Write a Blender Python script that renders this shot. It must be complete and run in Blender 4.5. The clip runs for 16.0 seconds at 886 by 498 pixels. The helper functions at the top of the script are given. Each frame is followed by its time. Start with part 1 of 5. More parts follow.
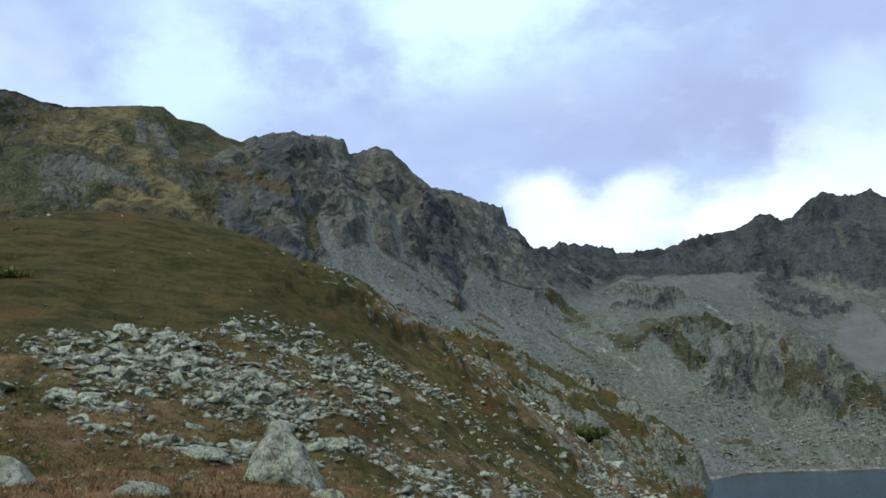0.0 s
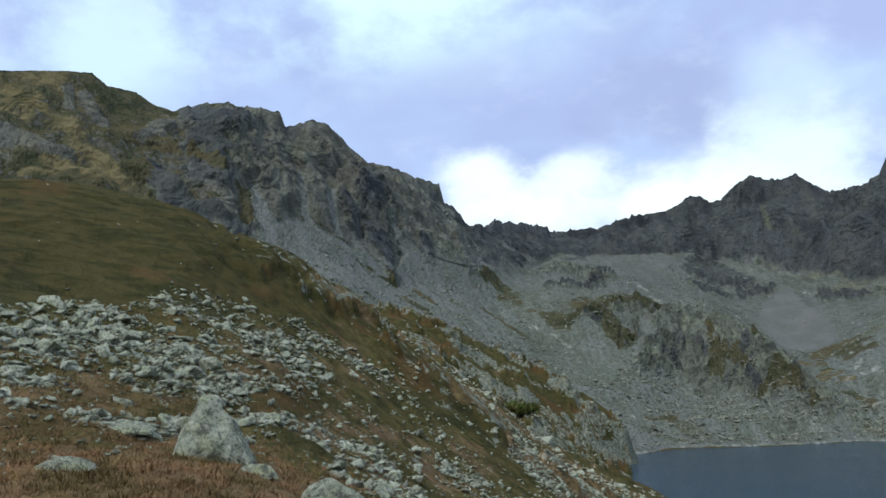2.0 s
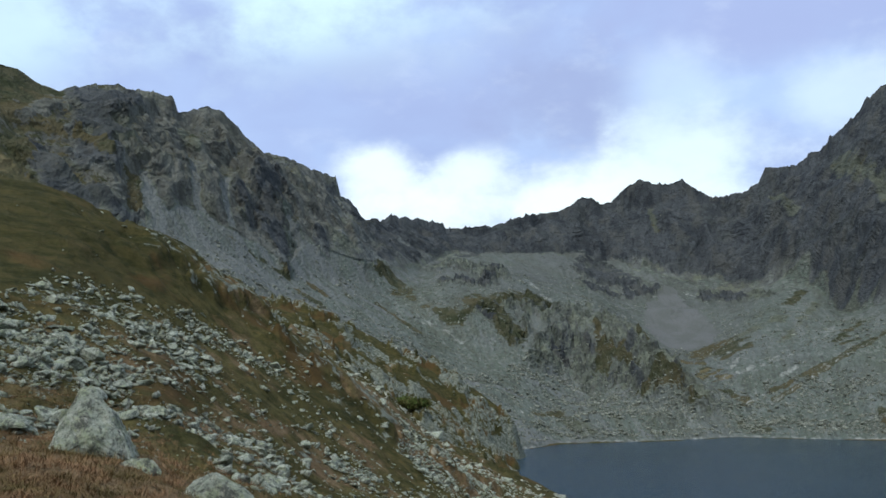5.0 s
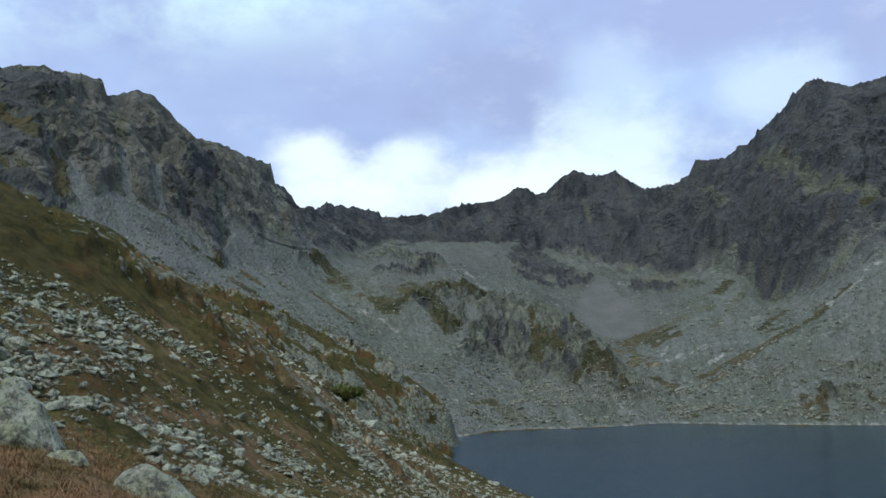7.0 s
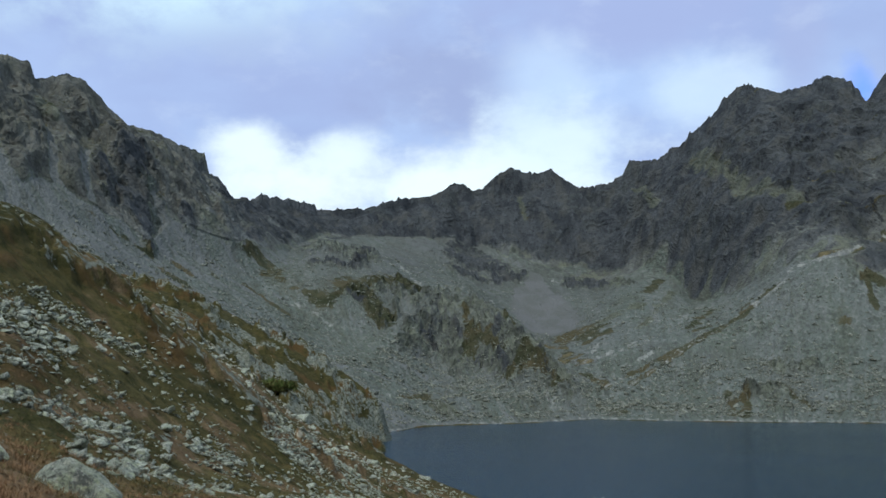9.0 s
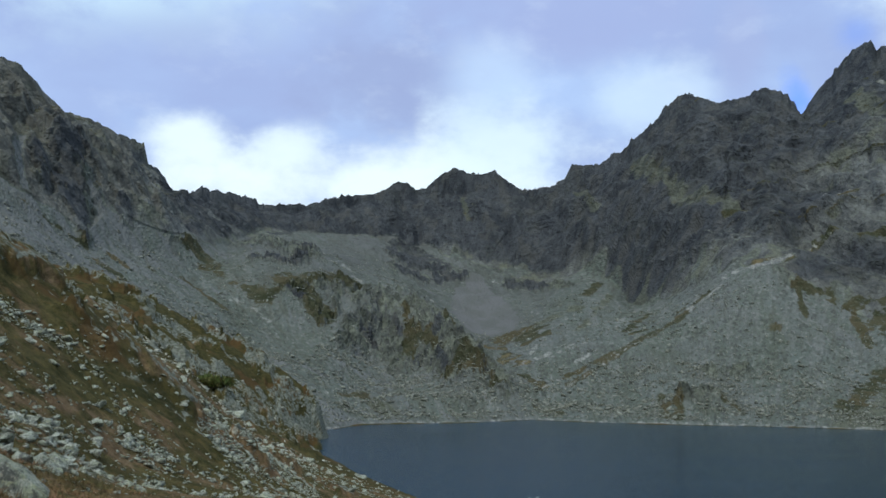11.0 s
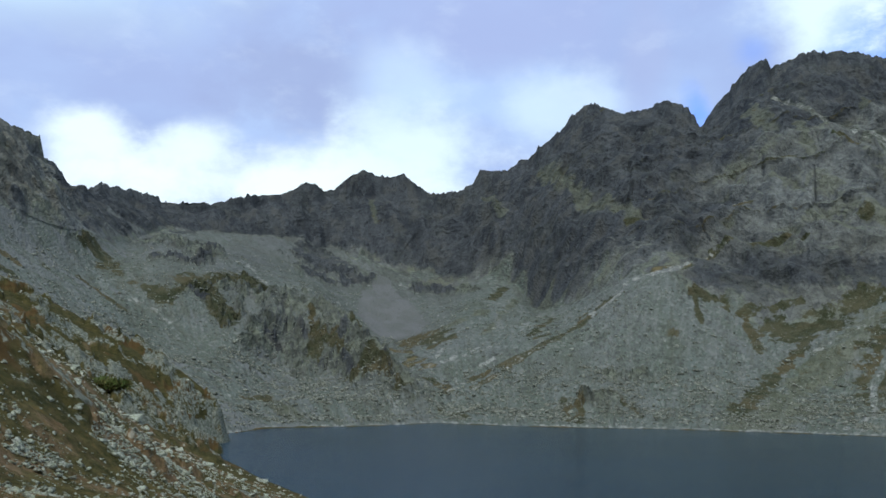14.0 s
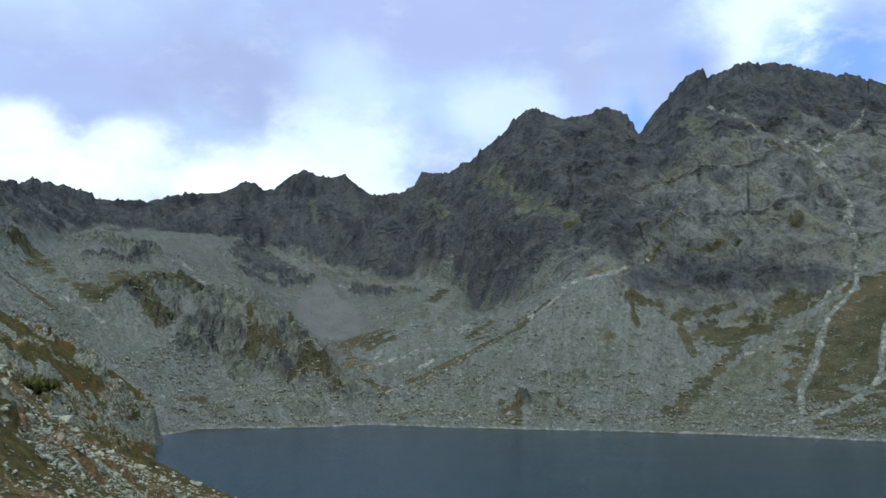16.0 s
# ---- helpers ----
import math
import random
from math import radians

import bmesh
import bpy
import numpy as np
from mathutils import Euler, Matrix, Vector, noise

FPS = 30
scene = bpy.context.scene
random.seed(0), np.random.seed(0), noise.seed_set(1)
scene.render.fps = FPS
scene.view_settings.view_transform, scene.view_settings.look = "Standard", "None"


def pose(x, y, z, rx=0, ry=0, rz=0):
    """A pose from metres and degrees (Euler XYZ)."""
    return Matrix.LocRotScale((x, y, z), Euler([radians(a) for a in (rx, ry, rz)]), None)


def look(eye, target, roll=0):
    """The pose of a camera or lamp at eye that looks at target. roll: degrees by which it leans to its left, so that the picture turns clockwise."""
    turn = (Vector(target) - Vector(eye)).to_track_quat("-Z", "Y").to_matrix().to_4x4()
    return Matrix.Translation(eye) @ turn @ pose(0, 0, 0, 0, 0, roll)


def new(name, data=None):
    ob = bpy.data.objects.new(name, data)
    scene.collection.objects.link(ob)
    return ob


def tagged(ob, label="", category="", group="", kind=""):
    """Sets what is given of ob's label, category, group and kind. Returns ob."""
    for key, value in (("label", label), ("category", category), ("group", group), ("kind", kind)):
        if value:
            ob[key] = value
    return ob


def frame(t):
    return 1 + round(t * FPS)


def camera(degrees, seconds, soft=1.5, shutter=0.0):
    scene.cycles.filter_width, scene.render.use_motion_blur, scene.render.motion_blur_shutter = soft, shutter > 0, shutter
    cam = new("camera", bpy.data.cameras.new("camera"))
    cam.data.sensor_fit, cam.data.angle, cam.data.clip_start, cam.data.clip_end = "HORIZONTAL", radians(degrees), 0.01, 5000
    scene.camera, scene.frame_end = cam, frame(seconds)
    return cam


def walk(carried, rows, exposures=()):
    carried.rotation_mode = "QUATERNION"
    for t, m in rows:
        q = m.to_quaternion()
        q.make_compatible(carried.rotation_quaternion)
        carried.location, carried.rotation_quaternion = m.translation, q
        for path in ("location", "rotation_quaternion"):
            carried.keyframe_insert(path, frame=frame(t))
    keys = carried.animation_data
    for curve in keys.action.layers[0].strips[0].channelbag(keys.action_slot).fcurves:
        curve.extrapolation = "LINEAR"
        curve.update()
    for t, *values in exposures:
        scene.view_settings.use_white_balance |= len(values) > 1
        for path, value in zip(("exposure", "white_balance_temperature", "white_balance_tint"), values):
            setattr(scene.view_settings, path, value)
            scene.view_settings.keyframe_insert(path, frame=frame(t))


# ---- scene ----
# A high mountain tarn in a cirque, seen by someone who stands on the grassy slope above it and turns.
EYE = (0.0, 0.0, 30.0)
TURN = [(0.0, 100.38, -1.32, 16.8), (0.5, 99.89, -1.61, 15.88), (1.0, 99.19, -1.87, 15.01), (1.5, 98.9, -1.53, 13.92),
        (2.0, 98.8, -1.02, 12.7), (2.5, 98.64, -0.91, 11.63), (3.0, 98.54, -1.01, 10.54), (3.5, 98.59, -1.04, 9.56),
        (4.0, 98.62, -0.72, 8.26), (6.5, 97.84, -0.64, 3.1), (7.0, 97.65, -0.66, 1.96), (7.5, 97.5, -0.71, 0.94),
        (8.0, 97.41, -0.44, -0.14), (8.5, 97.35, -0.13, -1.11), (9.0, 97.3, -0.08, -2.13), (11.5, 97.27, 1.24, -6.78),
        (12.0, 97.28, 1.42, -7.79), (12.5, 97.32, 1.28, -8.73), (13.0, 97.39, 1.04, -9.73), (13.5, 97.48, 1.07, -10.68),
        (14.0, 97.57, 1.19, -11.68), (14.5, 97.66, 1.25, -12.6), (15.0, 97.73, 1.5, -13.56), (15.5, 97.76, 1.6, -14.44),
        (16.0, 97.77, 1.45, -15.46)]
cam = camera(52.0, 16.0, soft=1.6)
walk(cam, [(t, pose(*EYE, tilt, 0, head) @ pose(0, 0, 0, 0, 0, lean)) for t, tilt, lean, head in TURN],
     exposures=[(0.0, 0.13, 6200, 8), (4.0, 0.08, 6110, 8), (8.0, -0.03, 6050, 8), (12.0, -0.08, 5980, 8), (14.0, 0.03, 6030, 8), (16.0, 0.13, 6030, 8)])

# ---- sky and light ----


class Nodes:
    """Short hand for building a node tree."""

    def __init__(self, tree):
        self.tree = tree
        tree.nodes.clear()

    def add(self, kind):
        return self.tree.nodes.new(kind)

    def put(self, socket, value):
        if isinstance(value, bpy.types.NodeSocket):
            self.tree.links.new(value, socket)
        elif value is not None:
            socket.default_value = value

    def math(self, op, a, b=None, c=None, clamp=False):
        node = self.add("ShaderNodeMath")
        node.operation, node.use_clamp = op, clamp
        for socket, value in zip(node.inputs, (a, b, c)):
            self.put(socket, value)
        return node.outputs[0]

    def mix(self, fac, a, b, blend="MIX"):
        node = self.add("ShaderNodeMix")
        node.data_type, node.blend_type = "RGBA", blend
        self.put(node.inputs[0], fac)
        self.put(node.inputs[6], a if not isinstance(a, tuple) else (*a, 1))
        self.put(node.inputs[7], b if not isinstance(b, tuple) else (*b, 1))
        return node.outputs[2]

    def noise(self, vector, scale, detail=4.0, rough=0.55, warp=0.0):
        node = self.add("ShaderNodeTexNoise")
        self.put(node.inputs["Vector"], vector)
        for key, value in (("Scale", scale), ("Detail", detail), ("Roughness", rough), ("Distortion", warp)):
            self.put(node.inputs[key], value)
        return node.outputs[0]

    def cells(self, vector, scale, output="Color", feature="F1"):
        node = self.add("ShaderNodeTexVoronoi")
        node.feature = feature
        self.put(node.inputs["Vector"], vector)
        self.put(node.inputs["Scale"], scale)
        return node.outputs[output]

    def step(self, value, low, high, a=0.0, b=1.0):
        node = self.add("ShaderNodeMapRange")
        node.interpolation_type = "SMOOTHSTEP"
        for socket, v in zip(node.inputs, (value, low, high, a, b)):
            self.put(socket, v)
        return node.outputs[0]

    def scaled(self, vector, x, y, z):
        node = self.add("ShaderNodeMapping")
        self.put(node.inputs["Vector"], vector)
        node.inputs["Scale"].default_value = (x, y, z)
        return node.outputs[0]

    def bump(self, height, strength, distance, normal=None):
        node = self.add("ShaderNodeBump")
        for key, value in (("Height", height), ("Strength", strength), ("Distance", distance), ("Normal", normal)):
            self.put(node.inputs[key], value)
        return node.outputs[0]


SUN_HEIGHT, SUN_SIDE = 50.0, -152.0   # degrees above the horizon; clockwise from north

world = bpy.data.worlds.new("overcast_sky")
scene.world = world
world.use_nodes = True
n = Nodes(world.node_tree)
way = n.add("ShaderNodeTexCoord").outputs["Generated"]
parts = n.add("ShaderNodeSeparateXYZ")
n.put(parts.inputs[0], way)
bearing = n.math("MULTIPLY", n.math("ARCTAN2", parts.outputs[0], parts.outputs[1]), 57.2958)
height = n.math("MULTIPLY", n.math("ARCSINE", parts.outputs[2]), 57.2958)
flat = n.scaled(way, 1, 1, 1.9)
billow = n.noise(flat, 4.2, 7, 0.52, 0.15)
wisps = n.noise(flat, 13.0, 6, 0.6, 0.1)
warp = n.noise(n.scaled(way, 1.0, 1.0, 1.5), 7.5, 7, 0.58)


def mass(az, el, wide, high):
    """How far a direction lies inside a soft cloud mass, its edge torn by noise: 0 outside, 1 inside."""
    dx = n.math("DIVIDE", n.math("SUBTRACT", bearing, az), wide)
    dy = n.math("DIVIDE", n.math("SUBTRACT", height, el), high)
    far = n.math("SQRT", n.math("ADD", n.math("MULTIPLY", dx, dx), n.math("MULTIPLY", dy, dy)))
    torn = n.math("ADD", far, n.math("MULTIPLY", n.math("SUBTRACT", warp, 0.5), 2.6))
    return n.step(torn, 1.4, 0.35)


clear = n.add("ShaderNodeTexSky")
clear.sky_type, clear.sun_disc = "NISHITA", False
clear.sun_elevation, clear.sun_rotation = radians(SUN_HEIGHT), radians(SUN_SIDE)
clear.altitude, clear.air_density, clear.dust_density = 2000.0, 1.0, 0.5
blue = n.mix(1.0, clear.outputs[0], (0.1, 0.15, 0.27), "MULTIPLY")
cloud = n.mix(n.step(billow, 0.34, 0.68), (0.425, 0.52, 0.8), (0.53, 0.68, 0.97))
# cloud masses, back to front: bearing, height, half width, half height in degrees; how dense; colour
for az, el, wide, high, amount, tone in (
        (-15, 25.0, 13, 5.5, 0.95, (0.78, 1.0, 1.07)), (-34, 21.5, 4.5, 5.5, 0.8, (0.74, 0.95, 1.06)), (-43, 19.5, 5, 4, 0.5, (0.66, 0.8, 1.04)),
        (-14, 16.8, 15, 3.2, 0.5, (0.44, 0.53, 0.81)), (-4, 19.0, 10, 4.0, 0.5, (0.42, 0.49, 0.76)), (2.2, 17.4, 5.5, 3.6, 0.6, (0.385, 0.445, 0.68)),
        (15, 21.5, 9, 3.5, 0.7, (0.45, 0.52, 0.8)), (1, 10.8, 15, 2.9, 1.0, (1.0, 1.1, 1.1)), (-10.6, 13.7, 3.2, 1.5, 0.95, (0.97, 1.08, 1.1)),
        (-3.8, 13.2, 3.2, 1.5, 0.8, (0.95, 1.07, 1.1)), (10, 14.0, 4.5, 2.8, 0.85, (0.9, 1.04, 1.1)), (9, 17.6, 3.4, 2.8, 0.5, (0.72, 0.88, 1.06)),
        (19, 16.8, 4.5, 2.4, 0.65, (0.78, 0.93, 1.06)), (24.4, 19.5, 1.6, 5.0, 0.5, (0.47, 0.53, 0.78)), (35.4, 21.0, 4.4, 3.6, 0.95, (0.88, 1.02, 1.08))):
    cloud = n.mix(n.math("MULTIPLY", mass(az, el, wide, high), amount), cloud, tone)
cloud = n.mix(n.math("MULTIPLY", n.step(wisps, 0.5, 0.75), 0.16), cloud, (0.9, 1.0, 1.08))
behind = n.math("MAXIMUM", n.step(height, 27, 42), n.step(n.math("ABSOLUTE", bearing), 50, 80))
cloud = n.mix(n.math("MULTIPLY", behind, 0.7), cloud, n.mix(n.step(billow, 0.36, 0.66), (0.52, 0.62, 0.66), (0.78, 0.88, 0.9)))
hole = n.math("MAXIMUM", n.math("MAXIMUM", mass(27.6, 15.6, 1.3, 2.2), n.math("MULTIPLY", mass(31.0, 19.2, 1.6, 1.2), 0.45)), mass(39.5, 18.8, 4, 2.4))
hole = n.math("MULTIPLY", hole, n.step(wisps, 0.72, 0.5))
sky = n.mix(n.math("MULTIPLY", hole, 0.65), cloud, blue)
shine = n.add("ShaderNodeBackground")
n.put(shine.inputs[0], sky)
shine.inputs[1].default_value = 1.0
n.put(n.add("ShaderNodeOutputWorld").inputs[0], shine.outputs[0])

lamp = bpy.data.lights.new("sun", "SUN")
lamp.energy, lamp.angle, lamp.color = 2.0, radians(10), (1.0, 0.94, 0.8)
sun = new("sun", lamp)
away = Vector((math.sin(radians(SUN_SIDE)) * math.cos(radians(SUN_HEIGHT)),
               math.cos(radians(SUN_SIDE)) * math.cos(radians(SUN_HEIGHT)), math.sin(radians(SUN_HEIGHT))))
sun.matrix_world = look(away * 500, (0, 0, 0))

# ---- materials ----


def material(name, rough=0.9):
    mat = bpy.data.materials.new(name)
    mat.use_nodes = True
    m = Nodes(mat.node_tree)
    surface = m.add("ShaderNodeBsdfPrincipled")
    surface.inputs["Roughness"].default_value = rough
    surface.inputs["Specular IOR Level"].default_value = 0.05
    m.put(m.add("ShaderNodeOutputMaterial").inputs[0], surface.outputs[0])
    m.place = m.add("ShaderNodeNewGeometry").outputs["Position"]
    m.surface = surface
    return mat, m


def cover_masks(m):
    node = m.add("ShaderNodeAttribute")
    node.attribute_name = "cover"
    sep = m.add("ShaderNodeSeparateColor")
    m.put(sep.inputs[0], node.outputs["Color"])
    m.rill = node.outputs["Alpha"]
    return sep.outputs[0], sep.outputs[1], sep.outputs[2]


def mountain_material():
    mat, m = material("weathered_granite_and_scree", 0.92)
    rock, grass, pale = cover_masks(m)
    big = m.noise(m.place, 0.011, 5, 0.6)
    tall = m.scaled(m.place, 1, 1, 0.33)
    face = m.noise(tall, 0.06, 7, 0.62, 0.4)
    grain = m.noise(m.place, 0.35, 5, 0.65)
    crack = m.cells(m.mix(0.12, tall, m.scaled(m.place, 3, 1, 2)), 0.085, "Distance", "DISTANCE_TO_EDGE")
    # stone, rubble and turf lean to blue: distance haze mixed into their colours
    stone = m.mix(m.step(face, 0.38, 0.62), (0.075, 0.082, 0.086), (0.185, 0.196, 0.19))
    stone = m.mix(m.step(big, 0.4, 0.66, 0.0, 0.8), stone, (0.12, 0.124, 0.108))
    stone = m.mix(m.math("MULTIPLY", m.step(grain, 0.5, 0.72), 0.25), stone, (0.2, 0.205, 0.18))
    stone = m.mix(m.step(m.noise(m.scaled(m.place, 1, 1, 0.22), 0.22, 5, 0.65), 0.53, 0.68, 0.0, 0.4), stone, (0.19, 0.196, 0.175))
    stone = m.mix(m.step(m.noise(m.place, 0.022, 6, 0.65), 0.52, 0.6, 0.0, 0.65), stone, (0.165, 0.175, 0.125))
    fine = m.cells(m.scaled(m.place, 1.0, 1.0, 0.6), 0.21, "Distance", "DISTANCE_TO_EDGE")
    stone = m.mix(m.step(fine, 0.0, 0.05, 0.2, 0.0), stone, (0.045, 0.046, 0.048))
    stone = m.mix(m.step(m.rill, 0.58, 0.85, 0.0, 0.7), stone, m.mix(m.step(face, 0.34, 0.66), (0.076, 0.074, 0.06), (0.15, 0.146, 0.124)))
    stone = m.mix(m.step(rock, 0.9, 0.72), stone, m.mix(m.step(face, 0.35, 0.65), (0.07, 0.078, 0.064), (0.19, 0.208, 0.165)))
    shard = m.add("ShaderNodeSeparateColor")
    m.put(shard.inputs[0], m.cells(m.scaled(m.place, 1, 1, 0.55), 0.16))
    chip = m.add("ShaderNodeSeparateColor")
    m.put(chip.inputs[0], m.cells(m.scaled(m.place, 1, 1, 0.6), 0.42))
    stone = m.mix(m.step(shard.outputs[0], 0.5, 1.0, 0.0, 0.2), stone, (0.2, 0.208, 0.19))
    stone = m.mix(m.step(shard.outputs[1], 0.5, 1.0, 0.0, 0.3), stone, (0.04, 0.043, 0.05))
    stone = m.mix(m.step(chip.outputs[0], 0.6, 1.0, 0.0, 0.2), stone, (0.19, 0.195, 0.175))
    stone = m.mix(m.step(chip.outputs[1], 0.6, 1.0, 0.0, 0.25), stone, (0.035, 0.037, 0.042))
    # low rill gives near-black stone: cloud shadow on the walls, painted in
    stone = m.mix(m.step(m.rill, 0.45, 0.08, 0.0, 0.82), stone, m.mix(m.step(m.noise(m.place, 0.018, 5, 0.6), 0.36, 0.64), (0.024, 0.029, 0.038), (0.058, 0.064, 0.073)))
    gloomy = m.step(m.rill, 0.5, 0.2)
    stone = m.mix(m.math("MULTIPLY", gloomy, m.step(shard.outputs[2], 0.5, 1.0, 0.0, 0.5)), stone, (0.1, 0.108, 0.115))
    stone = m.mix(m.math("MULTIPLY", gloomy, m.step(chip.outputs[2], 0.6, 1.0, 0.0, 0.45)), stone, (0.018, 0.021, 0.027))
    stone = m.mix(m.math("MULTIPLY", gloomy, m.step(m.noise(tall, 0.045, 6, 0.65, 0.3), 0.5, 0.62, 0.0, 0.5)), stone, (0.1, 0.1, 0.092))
    moss_and_shade = m.add("ShaderNodeAttribute")
    moss_and_shade.attribute_name = "moss_and_shade"
    cast = m.add("ShaderNodeSeparateXYZ")
    m.put(cast.inputs[0], moss_and_shade.outputs["Vector"])
    lichen = m.math("ADD", cast.outputs[0], m.math("MULTIPLY", m.math("SUBTRACT", m.noise(m.place, 0.1, 6, 0.7), 0.5), 1.4))
    stone = m.mix(m.step(lichen, 0.3, 0.8, 0.0, 0.75), stone, m.mix(m.step(face, 0.36, 0.64), (0.085, 0.093, 0.07), (0.15, 0.16, 0.122)))
    stone = m.mix(m.step(crack, 0.0, 0.05, 0.3, 0.0), stone, (0.035, 0.035, 0.04))
    plan = m.add("ShaderNodeSeparateXYZ")
    m.put(plan.inputs[0], m.place)
    east, north = m.math("SUBTRACT", plan.outputs[0], 60.0), m.math("SUBTRACT", plan.outputs[1], 150.0)
    fall = m.add("ShaderNodeCombineXYZ")   # debris lies in runs down the slope, towards the lake
    m.put(fall.inputs[0], m.math("MULTIPLY", m.math("ARCTAN2", east, north), 620.0))
    m.put(fall.inputs[1], m.math("MULTIPLY", m.math("SQRT", m.math("ADD", m.math("MULTIPLY", east, east), m.math("MULTIPLY", north, north))), 0.34))
    m.put(fall.inputs[2], plan.outputs[2])
    run = fall.outputs[0]
    blocks = m.cells(run, 0.42)
    tone = m.add("ShaderNodeSeparateColor")
    m.put(tone.inputs[0], blocks)
    rubble = m.mix(m.step(m.noise(run, 0.03, 6, 0.65), 0.34, 0.66), (0.113, 0.132, 0.108), (0.133, 0.154, 0.14))
    rubble = m.mix(m.math("MULTIPLY", m.step(tone.outputs[0], 0.6, 1.0), 0.45), rubble, (0.276, 0.283, 0.259))
    # dark cells are painted shadows between the boulders
    rubble = m.mix(m.math("MULTIPLY", m.step(tone.outputs[1], 0.6, 0.95), m.step(m.noise(run, 0.02, 4, 0.6), 0.4, 0.6, 0.35, 0.8)), rubble, (0.0604, 0.0659, 0.0598))
    rubble = m.mix(m.step(m.noise(run, 0.04, 6, 0.68, 0.3), 0.52, 0.64, 0.0, 0.4), rubble, (0.0819, 0.0929, 0.0616))
    rubble = m.mix(m.step(m.noise(run, 0.35, 4, 0.7), 0.55, 0.7, 0.0, 0.35), rubble, (0.259, 0.266, 0.245))
    rubble = m.mix(m.step(m.noise(run, 0.4, 4, 0.7), 0.46, 0.33, 0.0, 0.45), rubble, (0.0535, 0.0574, 0.0525))
    rubble = m.mix(m.step(m.rill, 0.55, 0.8, 0.0, 0.7), rubble, (0.172, 0.178, 0.181))
    rubble = m.mix(m.step(m.rill, 0.4, 0.12, 0.0, 0.45), rubble, (0.099, 0.0979, 0.0725))
    rubble = m.mix(m.step(m.noise(run, 0.009, 4, 0.6), 0.45, 0.62, 0.0, 0.5), rubble, (0.147, 0.154, 0.154))
    rubble = m.mix(m.step(m.noise(run, 0.2, 3, 0.6, 0.5), 0.57, 0.66, 0.0, 0.55), rubble, (0.062, 0.068, 0.06))
    rubble = m.mix(m.step(lichen, 0.3, 0.75, 0.0, 0.6), rubble, m.mix(m.step(m.noise(run, 0.1, 6, 0.7), 0.42, 0.6), (0.07, 0.075, 0.04), (0.15, 0.155, 0.105)))
    drift = m.noise(m.scaled(run, 1, 0.09, 0.2), 0.16, 5, 0.6)
    rubble = m.mix(m.step(drift, 0.52, 0.64, 0.0, 0.35), rubble, (0.2, 0.205, 0.196))
    rubble = m.mix(m.step(drift, 0.46, 0.35, 0.0, 0.35), rubble, (0.088, 0.09, 0.068))
    # darker scree of the upper bench: cloud shadow put into the rubble colour
    rubble = m.mix(m.step(cast.outputs[1], 0.0, 1.0, 0.0, 0.85), rubble, m.mix(m.step(m.noise(run, 0.12, 5, 0.6), 0.4, 0.6), (0.075, 0.08, 0.076), (0.105, 0.11, 0.106)))
    # fine debris of the cone, painted paler in place of shading on its form
    rubble = m.mix(m.step(cast.outputs[2], 0.3, 0.8, 0.0, 0.9), rubble, m.mix(m.step(m.noise(run, 0.05, 4, 0.6), 0.4, 0.6), (0.132, 0.138, 0.132), (0.158, 0.16, 0.162)))
    turf = m.mix(m.step(m.noise(m.place, 0.07, 5, 0.6), 0.35, 0.65), (0.04, 0.046, 0.025), (0.08, 0.076, 0.046))
    turf = m.mix(m.step(m.noise(m.place, 0.02, 4, 0.6), 0.48, 0.62, 0.0, 0.55), turf, (0.108, 0.086, 0.048))
    turf = m.mix(m.step(grain, 0.55, 0.75, 0.0, 0.6), turf, (0.19, 0.195, 0.15))
    turf = m.mix(m.math("MULTIPLY", m.step(m.rill, 0.84, 0.98), m.step(m.noise(m.place, 0.05, 6, 0.7), 0.4, 0.58, 0.2, 0.85)), turf, (0.185, 0.152, 0.083))
    torn = m.math("MULTIPLY", m.math("SUBTRACT", m.noise(run, 0.16, 7, 0.78), 0.5), 1.9)
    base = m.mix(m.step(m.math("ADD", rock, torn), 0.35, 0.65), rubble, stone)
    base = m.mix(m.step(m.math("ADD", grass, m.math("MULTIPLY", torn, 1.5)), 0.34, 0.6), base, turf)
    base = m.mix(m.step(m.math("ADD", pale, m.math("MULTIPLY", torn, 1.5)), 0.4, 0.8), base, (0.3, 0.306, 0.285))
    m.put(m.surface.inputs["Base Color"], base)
    relief = m.math("ADD", m.math("ADD", m.math("MULTIPLY", face, 1.2), m.math("MULTIPLY", grain, 0.5)), m.math("ADD", m.math("MULTIPLY", shard.outputs[2], 0.35), m.math("MULTIPLY", chip.outputs[2], 0.18)))
    normal = m.bump(relief, 0.7, 4.0)
    m.put(m.surface.inputs["Normal"], m.bump(m.cells(run, 0.42, "Distance"), 0.7, 1.2, normal))
    return mat


